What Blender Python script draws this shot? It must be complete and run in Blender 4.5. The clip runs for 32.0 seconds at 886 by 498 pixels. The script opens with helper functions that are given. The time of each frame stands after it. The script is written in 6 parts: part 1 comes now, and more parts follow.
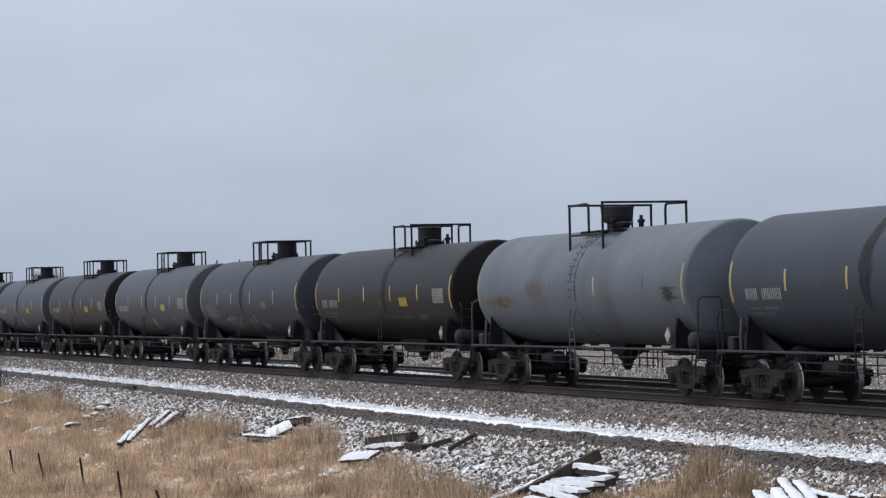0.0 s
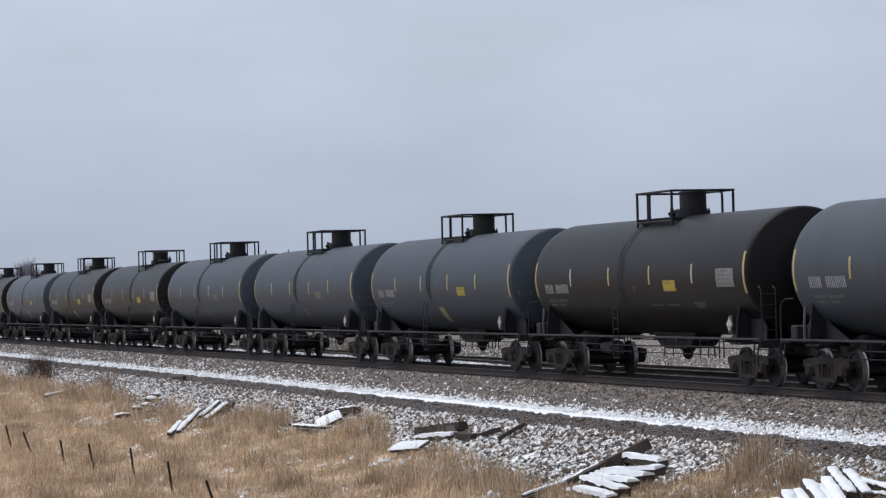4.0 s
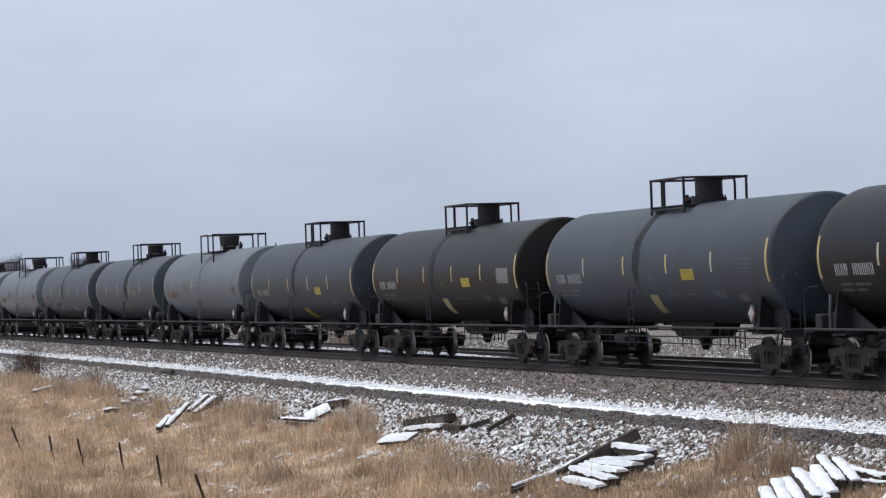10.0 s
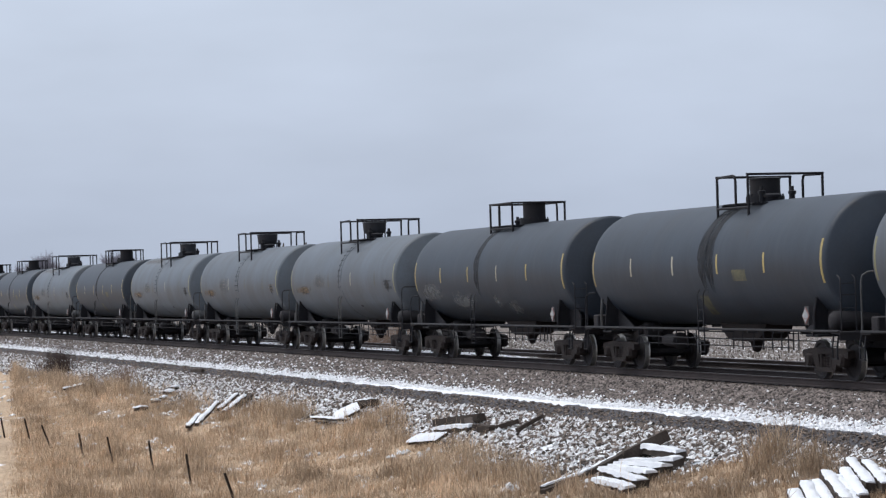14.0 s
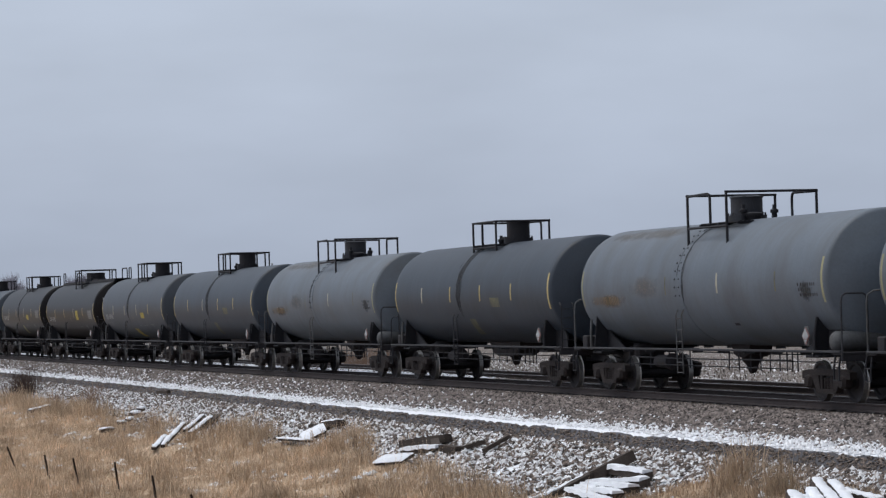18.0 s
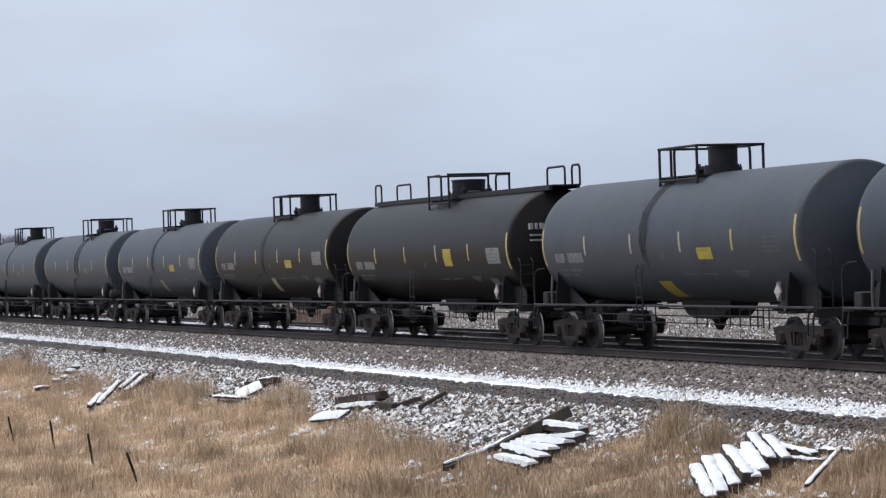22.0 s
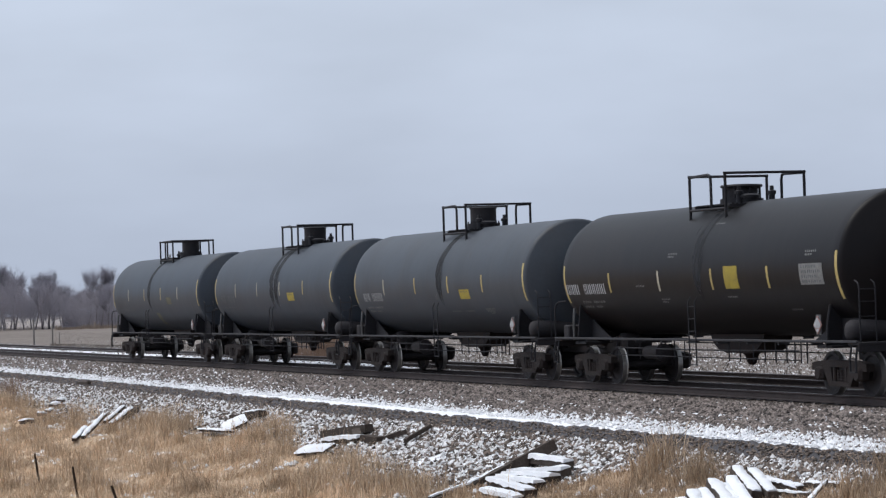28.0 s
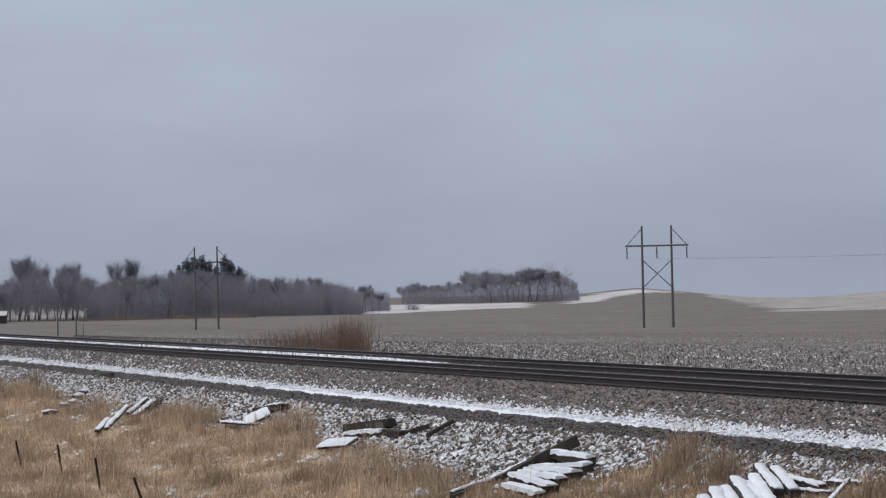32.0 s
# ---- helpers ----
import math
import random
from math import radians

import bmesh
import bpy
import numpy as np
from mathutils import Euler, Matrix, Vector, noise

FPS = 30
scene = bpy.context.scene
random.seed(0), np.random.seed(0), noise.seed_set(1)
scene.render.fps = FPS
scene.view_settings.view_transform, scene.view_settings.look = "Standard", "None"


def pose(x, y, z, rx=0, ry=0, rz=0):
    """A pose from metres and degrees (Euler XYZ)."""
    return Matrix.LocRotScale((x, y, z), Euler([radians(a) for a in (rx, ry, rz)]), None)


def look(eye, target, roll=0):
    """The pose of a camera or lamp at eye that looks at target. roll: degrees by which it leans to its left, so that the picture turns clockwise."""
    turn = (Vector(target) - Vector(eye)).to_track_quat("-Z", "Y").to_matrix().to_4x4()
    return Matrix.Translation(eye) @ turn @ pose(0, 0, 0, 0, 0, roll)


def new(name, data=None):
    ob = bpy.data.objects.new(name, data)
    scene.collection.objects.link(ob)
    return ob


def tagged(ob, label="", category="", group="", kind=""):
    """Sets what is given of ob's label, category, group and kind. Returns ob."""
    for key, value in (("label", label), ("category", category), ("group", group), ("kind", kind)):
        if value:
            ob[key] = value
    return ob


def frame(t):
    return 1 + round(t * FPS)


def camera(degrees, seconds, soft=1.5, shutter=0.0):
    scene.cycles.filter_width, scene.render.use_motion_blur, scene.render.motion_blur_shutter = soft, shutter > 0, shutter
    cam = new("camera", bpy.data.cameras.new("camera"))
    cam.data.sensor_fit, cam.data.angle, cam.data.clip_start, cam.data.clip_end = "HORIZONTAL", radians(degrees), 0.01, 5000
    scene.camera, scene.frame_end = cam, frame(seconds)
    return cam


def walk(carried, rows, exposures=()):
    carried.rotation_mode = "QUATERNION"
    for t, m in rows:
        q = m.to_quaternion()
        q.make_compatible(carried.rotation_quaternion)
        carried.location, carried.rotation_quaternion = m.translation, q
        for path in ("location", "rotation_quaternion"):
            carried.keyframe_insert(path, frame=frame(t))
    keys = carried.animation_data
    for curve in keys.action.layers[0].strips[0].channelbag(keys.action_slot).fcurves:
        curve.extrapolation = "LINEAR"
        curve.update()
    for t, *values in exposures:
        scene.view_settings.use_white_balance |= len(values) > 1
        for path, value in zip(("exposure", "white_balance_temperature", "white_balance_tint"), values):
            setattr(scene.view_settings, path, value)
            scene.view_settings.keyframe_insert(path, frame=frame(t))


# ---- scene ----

# ---------------------------------------------------------------- camera
cam = camera(17.65, 32.0, soft=1.3)
EYE = 2.36          # eye level above the rail heads
TRACK = 27.4        # centre of the near track, away from the lens
SECOND = 31.1       # centre of the far track


def aim(turn, lift, lean):
    a, b = radians(turn), radians(lift)
    way = Vector((-math.cos(a) * math.cos(b), math.sin(a) * math.cos(b), math.sin(b)))
    eye = Vector((0, 0, EYE))
    return look(eye, eye + way * 10, lean)


# seconds, turn away from the line of the track, lift and lean
PATH = [
    (0, 17.551, 1.100, -1.187), (0.5, 17.459, 1.025, -1.385), (1, 17.357, 0.946, -1.531), (1.5, 17.207, 0.874, -1.550), (2, 17.035, 0.832, -1.611),
    (2.5, 16.936, 0.876, -1.589), (3, 16.679, 0.951, -1.467), (3.5, 16.535, 0.945, -1.319), (5.5, 16.931, 0.671, -1.753), (6, 17.073, 0.617, -1.801),
    (6.5, 17.139, 0.630, -1.782), (7, 17.073, 0.641, -1.725), (7.5, 16.993, 0.633, -1.706), (8, 16.933, 0.638, -1.774), (8.5, 16.887, 0.670, -1.879),
    (9, 16.889, 0.703, -1.910), (9.5, 16.870, 0.721, -1.874), (10, 16.817, 0.742, -1.871), (10.5, 16.774, 0.731, -1.942), (11, 16.737, 0.732, -1.899),
    (11.5, 16.849, 0.709, -1.998), (12, 16.900, 0.654, -1.850), (12.5, 16.900, 0.569, -1.832), (13, 16.877, 0.517, -1.781), (13.5, 16.364, 0.545, -1.645),
    (15.5, 16.291, 1.193, -1.373), (16, 16.422, 1.404, -1.376), (16.5, 16.546, 1.508, -1.559), (17, 16.671, 1.485, -1.615), (17.5, 16.767, 1.343, -1.615),
    (18, 16.901, 1.158, -1.661), (18.5, 17.053, 0.955, -1.676), (19, 17.199, 0.707, -1.680), (19.5, 17.303, 0.464, -1.720), (20, 17.479, 0.299, -1.790),
    (20.5, 17.678, 0.202, -1.851), (21, 17.886, 0.185, -1.946), (21.5, 18.099, 0.224, -2.074), (22, 18.170, 0.251, -1.859), (22.5, 18.136, 0.255, -1.848),
    (23, 18.064, 0.276, -1.793), (23.5, 17.962, 0.331, -1.798), (24, 17.953, 0.400, -1.898), (24.5, 17.929, 0.490, -1.754), (25, 17.914, 0.560, -1.753),
    (25.5, 17.973, 0.660, -1.801), (27.5, 18.377, 0.951, -1.939), (28, 18.483, 0.908, -1.819), (28.5, 18.538, 0.850, -1.782), (29, 18.525, 0.810, -1.689),
    (29.5, 18.503, 0.792, -1.659), (30, 18.438, 0.776, -1.700), (30.5, 18.363, 0.794, -1.534), (31, 18.212, 0.819, -1.400), (31.5, 18.085, 0.822, -1.373),
    (32, 17.996, 0.818, -1.295),
]
# how far the train has run, second by second
RUN = [-580.53, -562.05, -543.47, -524.99, -506.60, -488.15, -469.63, -450.93, -432.24, -413.50, -394.75, -376.08, -357.41, -338.85, -320.22, -301.58, -282.91, -264.12, -245.21, -226.34, -207.50, -188.68, -169.86, -151.10, -132.30, -113.43, -94.52, -75.59, -56.65, -37.75, -18.95, -0.00, 18.98]


EXPOSURES = [(0, 0.0), (4, 0.01), (6, 0.0), (9, 0.11), (13, 0.12), (16, -0.04), (17, -0.18), (20, 0.1), (23, 0.24), (25, 0.27), (28, 0.09), (30, 0.09), (31, -0.02), (32, -0.35)]
walk(cam, [(t, aim(a, b, c)) for t, a, b, c in PATH], EXPOSURES)

# ---------------------------------------------------------------- daylight: thick even cloud, weak sun
SUN_UP, SUN_TURN = radians(63), radians(217)
world = bpy.data.worlds.new("overcast")
scene.world = world
world.use_nodes = True
wn, wl = world.node_tree.nodes, world.node_tree.links
wn.clear()
w_out = wn.new("ShaderNodeOutputWorld")
w_bg = wn.new("ShaderNodeBackground")
w_sky = wn.new("ShaderNodeTexSky")
w_sky.sky_type, w_sky.sun_disc = "NISHITA", False
w_sky.sun_elevation, w_sky.sun_rotation = SUN_UP, SUN_TURN
w_sky.dust_density, w_sky.air_density = 3.0, 1.5
w_geo = wn.new("ShaderNodeTexCoord")
w_sep = wn.new("ShaderNodeSeparateXYZ")
w_ramp = wn.new("ShaderNodeValToRGB")
w_noise = wn.new("ShaderNodeTexNoise")
w_map = wn.new("ShaderNodeMapping")
w_mix = wn.new("ShaderNodeMix")
w_cloud = wn.new("ShaderNodeMix")
w_mix.data_type = w_cloud.data_type = "RGBA"
w_cloud.blend_type = "MULTIPLY"
wl.new(w_geo.outputs["Generated"], w_sep.inputs[0])
wl.new(w_sep.outputs["Z"], w_ramp.inputs[0])
stops = w_ramp.color_ramp.elements
stops[0].position, stops[0].color = 0.0, (0.45, 0.515, 0.645, 1)
stops[1].position, stops[1].color = 0.65, (0.8, 0.88, 1.02, 1)
for place, tone in ((0.03, (0.465, 0.535, 0.67, 1)), (0.09, (0.54, 0.615, 0.755, 1)), (0.25, (0.62, 0.7, 0.84, 1))):
    e = stops.new(place)
    e.color = tone
w_map.inputs["Scale"].default_value = (5.0, 5.0, 16.0)
wl.new(w_geo.outputs["Generated"], w_map.inputs[0])
wl.new(w_map.outputs[0], w_noise.inputs[0])
w_noise.inputs["Scale"].default_value = 1.6
w_noise.inputs["Detail"].default_value = 4.0
w_tone = wn.new("ShaderNodeMapRange")
w_tone.inputs[1].default_value, w_tone.inputs[2].default_value = 0.3, 0.7
w_tone.inputs[3].default_value, w_tone.inputs[4].default_value = 0.93, 1.06
wl.new(w_noise.outputs[0], w_tone.inputs[0])
# the cloud is brightest round the hidden sun and dims away from it
w_side = wn.new("ShaderNodeVectorMath")
w_side.operation = "DOT_PRODUCT"
w_side.inputs[1].default_value = (-0.51, -0.86, 0.0)
wl.new(w_geo.outputs["Generated"], w_side.inputs[0])
w_half = wn.new("ShaderNodeMapRange")
w_half.inputs[1].default_value, w_half.inputs[2].default_value = -1.0, 1.0
wl.new(w_side.outputs["Value"], w_half.inputs[0])
w_glow = wn.new("ShaderNodeValToRGB")
wl.new(w_half.outputs[0], w_glow.inputs[0])
glow = w_glow.color_ramp.elements
glow[0].position, glow[0].color = 0.0, (0.33, 0.33, 0.33, 1)
glow[1].position, glow[1].color = 1.0, (1.4, 1.4, 1.4, 1)
for place, tone in ((0.25, 0.52), (0.5, 0.98), (0.7, 1.0)):
    glow.new(place).color = (tone, tone, tone, 1)
w_both = wn.new("ShaderNodeMath")
w_both.operation = "MULTIPLY"
wl.new(w_tone.outputs[0], w_both.inputs[0])
wl.new(w_glow.outputs[0], w_both.inputs[1])
w_cloud.inputs[0].default_value = 1.0
wl.new(w_ramp.outputs[0], w_cloud.inputs[6])
wl.new(w_both.outputs[0], w_cloud.inputs[7])
w_dim = wn.new("ShaderNodeMix")
w_dim.data_type, w_dim.blend_type = "RGBA", "MULTIPLY"
w_dim.inputs[0].default_value = 1.0
w_dim.inputs[7].default_value = (0.1, 0.1, 0.1, 1)
wl.new(w_sky.outputs[0], w_dim.inputs[6])
w_mix.inputs[0].default_value = 0.93
wl.new(w_dim.outputs[2], w_mix.inputs[6])
wl.new(w_cloud.outputs[2], w_mix.inputs[7])
wl.new(w_mix.outputs[2], w_bg.inputs[0])
w_bg.inputs[1].default_value = 1.0
wl.new(w_bg.outputs[0], w_out.inputs[0])

sun = new("sun", bpy.data.lights.new("sun", "SUN"))
sun.data.energy, sun.data.angle, sun.data.color = 2.0, radians(45), (1.0, 0.97, 0.93)
# the light falls from behind the lens and from above
sun.matrix_world = look((0, 0, 0), (-math.sin(SUN_TURN) * math.cos(SUN_UP), -math.cos(SUN_TURN) * math.cos(SUN_UP), -math.sin(SUN_UP)))


# ---------------------------------------------------------------- materials
def paint(name, base, second=None, rough=0.6, metal=0.0, scale=1.0, amount=0.5, bump=0.1, fine=30.0, spread=0.12, stretch=(1, 1, 1), fleck=None, gloss=0.25):
    """A surface with blotches at one scale, grain at another, a small tone shift from piece to piece and fine relief."""
    m = bpy.data.materials.new(name)
    m.use_nodes = True
    n, l = m.node_tree.nodes, m.node_tree.links
    b = n["Principled BSDF"]
    b.inputs["Roughness"].default_value, b.inputs["Metallic"].default_value = rough, metal
    b.inputs["Specular IOR Level"].default_value = gloss
    tc, mp = n.new("ShaderNodeTexCoord"), n.new("ShaderNodeMapping")
    l.new(tc.outputs["Object"], mp.inputs[0])
    mp.inputs["Scale"].default_value = stretch
    big, small = n.new("ShaderNodeTexNoise"), n.new("ShaderNodeTexNoise")
    for t, s, d in ((big, scale, 5.0), (small, fine, 3.0)):
        t.inputs["Scale"].default_value, t.inputs["Detail"].default_value = s, d
        l.new(mp.outputs[0], t.inputs[0])
    second = second or [c * 0.6 for c in base]
    ramp = n.new("ShaderNodeMapRange")
    ramp.inputs[1].default_value, ramp.inputs[2].default_value = 0.5 - 0.25 * (1.2 - amount), 0.5 + 0.35 * (1.4 - amount)
    l.new(big.outputs[0], ramp.inputs[0])
    mix = n.new("ShaderNodeMix")
    mix.data_type = "RGBA"
    mix.inputs[6].default_value, mix.inputs[7].default_value = (*base, 1), (*second, 1)
    l.new(ramp.outputs[0], mix.inputs[0])
    grain = n.new("ShaderNodeMapRange")
    grain.inputs[1].default_value, grain.inputs[2].default_value = 0.25, 0.75
    grain.inputs[3].default_value, grain.inputs[4].default_value = 1 - spread * 1.5, 1 + spread * 1.5
    l.new(small.outputs[0], grain.inputs[0])
    info = n.new("ShaderNodeObjectInfo")
    each = n.new("ShaderNodeMapRange")
    each.inputs[3].default_value, each.inputs[4].default_value = 1 - spread, 1 + spread
    l.new(info.outputs["Random"], each.inputs[0])
    mul = n.new("ShaderNodeMath")
    mul.operation = "MULTIPLY"
    l.new(grain.outputs[0], mul.inputs[0])
    l.new(each.outputs[0], mul.inputs[1])
    tint = n.new("ShaderNodeMix")
    tint.data_type, tint.blend_type = "RGBA", "MULTIPLY"
    tint.inputs[0].default_value = 1.0
    l.new(mix.outputs[2], tint.inputs[6])
    l.new(mul.outputs[0], tint.inputs[7])
    last = tint.outputs[2]
    if fleck:
        tone, size, low, high = fleck
        v = n.new("ShaderNodeTexNoise")
        v.inputs["Scale"].default_value, v.inputs["Detail"].default_value = size, 6.0
        l.new(mp.outputs[0], v.inputs[0])
        r2 = n.new("ShaderNodeMapRange")
        r2.inputs[1].default_value, r2.inputs[2].default_value = low, high
        l.new(v.outputs[0], r2.inputs[0])
        fm = n.new("ShaderNodeMix")
        fm.data_type = "RGBA"
        l.new(r2.outputs[0], fm.inputs[0])
        l.new(last, fm.inputs[6])
        fm.inputs[7].default_value = (*tone, 1)
        last = fm.outputs[2]
    l.new(last, b.inputs["Base Color"])
    if bump:
        bp = n.new("ShaderNodeBump")
        bp.inputs["Strength"].default_value, bp.inputs["Distance"].default_value = bump, 0.05
        l.new(small.outputs[0], bp.inputs["Height"])
        l.new(bp.outputs[0], b.inputs["Normal"])
    return m


def shell_paint(name, base, dust, rust, rust_at=0.66, rough=0.5, grime=(0.02, 0.017, 0.016), soil=0.35):
    """Tank paint: vertical streaks, a dusty veil, rust blooms and a dirty belly seam along the bottom."""
    m = paint(name, base, [c * 0.72 for c in base], rough, 0, 0.7, 0.5, 0.02, 18.0, 0.05, fleck=(rust, 1.1, rust_at, rust_at + 0.16))
    n, l = m.node_tree.nodes, m.node_tree.links
    b = n["Principled BSDF"]
    old = b.inputs["Base Color"].links[0].from_socket
    tc, mp = n.new("ShaderNodeTexCoord"), n.new("ShaderNodeMapping")
    mp.inputs["Scale"].default_value = (3.5, 0.3, 0.3)
    l.new(tc.outputs["Object"], mp.inputs[0])
    streak = n.new("ShaderNodeTexNoise")
    streak.inputs["Scale"].default_value, streak.inputs["Detail"].default_value = 1.6, 4.0
    l.new(mp.outputs[0], streak.inputs[0])
    r = n.new("ShaderNodeMapRange")
    r.inputs[1].default_value, r.inputs[2].default_value, r.inputs[4].default_value = 0.45, 0.8, 0.55
    l.new(streak.outputs[0], r.inputs[0])
    mx = n.new("ShaderNodeMix")
    mx.data_type = "RGBA"
    l.new(r.outputs[0], mx.inputs[0])
    l.new(old, mx.inputs[6])
    mx.inputs[7].default_value = (*dust, 1)
    # broad soiled patches, drawn out downwards and different on every car
    info, shift, drawn = n.new("ShaderNodeObjectInfo"), n.new("ShaderNodeMath"), n.new("ShaderNodeMapping")
    shift.operation = "MULTIPLY"
    shift.inputs[1].default_value = 70.0
    l.new(info.outputs["Random"], shift.inputs[0])
    drawn.inputs["Scale"].default_value = (0.75, 0.4, 0.4)
    l.new(tc.outputs["Object"], drawn.inputs[0])
    soot = n.new("ShaderNodeTexNoise")
    soot.noise_dimensions = "4D"
    soot.inputs["Scale"].default_value, soot.inputs["Detail"].default_value, soot.inputs["Roughness"].default_value = 1.0, 7.0, 0.62
    l.new(drawn.outputs[0], soot.inputs["Vector"])
    l.new(shift.outputs[0], soot.inputs["W"])
    veil = n.new("ShaderNodeMapRange")
    veil.inputs[1].default_value, veil.inputs[2].default_value, veil.inputs[4].default_value = 0.44, 0.72, soil
    l.new(soot.outputs[0], veil.inputs[0])
    soiled = n.new("ShaderNodeMix")
    soiled.data_type = "RGBA"
    l.new(veil.outputs[0], soiled.inputs[0])
    l.new(mx.outputs[2], soiled.inputs[6])
    soiled.inputs[7].default_value = (*grime, 1)
    l.new(soiled.outputs[2], b.inputs["Base Color"])
    return m


def smudge_paint(name, tone, cover=0.5, size=1.6, start=0.28):
    """Old spray paint or rust bleeding through: a soft cloudy patch that thins out to its edges."""
    m = paint(name, tone, [c * 0.75 for c in tone], 0.75, 0, 3.0)
    n, l = m.node_tree.nodes, m.node_tree.links
    b, out = n["Principled BSDF"], n["Material Output"]
    tc, mp = n.new("ShaderNodeTexCoord"), n.new("ShaderNodeMapping")
    mp.inputs["Location"].default_value = (-1.0, -0.5, -1.0)
    mp.inputs["Scale"].default_value = (2.0, 1.0, 2.0)
    l.new(tc.outputs["Generated"], mp.inputs[0])
    sep, away = n.new("ShaderNodeSeparateXYZ"), n.new("ShaderNodeVectorMath")
    away.operation = "LENGTH"
    flat = n.new("ShaderNodeCombineXYZ")
    l.new(mp.outputs[0], sep.inputs[0])
    l.new(sep.outputs["X"], flat.inputs["X"])
    l.new(sep.outputs["Z"], flat.inputs["Y"])
    l.new(flat.outputs[0], away.inputs[0])
    cloud = n.new("ShaderNodeTexNoise")
    cloud.inputs["Scale"].default_value, cloud.inputs["Detail"].default_value, cloud.inputs["Roughness"].default_value = size, 6.0, 0.6
    l.new(tc.outputs["Object"], cloud.inputs["Vector"])
    thin, add, r = n.new("ShaderNodeMapRange"), n.new("ShaderNodeMath"), n.new("ShaderNodeMapRange")
    l.new(away.outputs["Value"], thin.inputs[0])
    thin.inputs[1].default_value, thin.inputs[2].default_value, thin.inputs[3].default_value, thin.inputs[4].default_value = 0.4, 1.05, 0.0, -0.42
    l.new(cloud.outputs[0], add.inputs[0])
    l.new(thin.outputs[0], add.inputs[1])
    l.new(add.outputs[0], r.inputs[0])
    r.inputs[1].default_value, r.inputs[2].default_value, r.inputs[4].default_value = start, start + 0.34, cover
    clear, mix = n.new("ShaderNodeBsdfTransparent"), n.new("ShaderNodeMixShader")
    l.new(r.outputs[0], mix.inputs[0])
    l.new(clear.outputs[0], mix.inputs[1])
    l.new(b.outputs[0], mix.inputs[2])
    l.new(mix.outputs[0], out.inputs[0])
    return m


def stain_paint(name, dark, cover=0.5):
    """Ragged run-down dirt: dark where the noise is high, bare shell where it is low."""
    m = paint(name, dark, [c * 0.7 for c in dark], 0.75, 0, 2.0)
    n, l = m.node_tree.nodes, m.node_tree.links
    b, out = n["Principled BSDF"], n["Material Output"]
    tc, mp = n.new("ShaderNodeTexCoord"), n.new("ShaderNodeMapping")
    mp.inputs["Scale"].default_value = (5.0, 0.9, 0.9)
    l.new(tc.outputs["Object"], mp.inputs[0])
    t = n.new("ShaderNodeTexNoise")
    t.inputs["Scale"].default_value, t.inputs["Detail"].default_value = 1.3, 6.0
    l.new(mp.outputs[0], t.inputs[0])
    r = n.new("ShaderNodeMapRange")
    r.inputs[1].default_value, r.inputs[2].default_value = 0.5 - 0.35 * cover, 0.8 - 0.35 * cover
    r.inputs[4].default_value = 0.9
    sep, rim, sink = n.new("ShaderNodeSeparateXYZ"), n.new("ShaderNodeMapRange"), n.new("ShaderNodeMapRange")
    l.new(tc.outputs["Object"], sep.inputs[0])
    wide = n.new("ShaderNodeMath")
    wide.operation = "ABSOLUTE"
    l.new(sep.outputs["X"], wide.inputs[0])
    l.new(wide.outputs[0], rim.inputs[0])
    rim.inputs[1].default_value, rim.inputs[2].default_value = 0.14, 0.36
    rim.inputs[3].default_value, rim.inputs[4].default_value = 0.0, -0.4
    l.new(sep.outputs["Z"], sink.inputs[0])
    sink.inputs[1].default_value, sink.inputs[2].default_value = 1.9, 2.5
    sink.inputs[3].default_value, sink.inputs[4].default_value = -0.3, 0.0
    total = t.outputs[0]
    for more in (rim, sink):
        add = n.new("ShaderNodeMath")
        l.new(total, add.inputs[0])
        l.new(more.outputs[0], add.inputs[1])
        total = add.outputs[0]
    l.new(total, r.inputs[0])
    clear, mix = n.new("ShaderNodeBsdfTransparent"), n.new("ShaderNodeMixShader")
    l.new(r.outputs[0], mix.inputs[0])
    l.new(clear.outputs[0], mix.inputs[1])
    l.new(b.outputs[0], mix.inputs[2])
    l.new(mix.outputs[0], out.inputs[0])
    return m


SPILL = stain_paint("dark_spill", (0.018, 0.0202, 0.025), 0.95)
WORNRING = stain_paint("worn_ring_stain", (0.045, 0.048, 0.055), 0.85)
def airy(m):
    """Thin stems and needles that let half of the light through."""
    n, l = m.node_tree.nodes, m.node_tree.links
    b, out = n["Principled BSDF"], n["Material Output"]
    back, mix = n.new("ShaderNodeBsdfTranslucent"), n.new("ShaderNodeMixShader")
    l.new(b.inputs["Base Color"].links[0].from_socket, back.inputs[0])
    mix.inputs[0].default_value = 0.5
    l.new(b.outputs[0], mix.inputs[1])
    l.new(back.outputs[0], mix.inputs[2])
    l.new(mix.outputs[0], out.inputs[0])
    return m


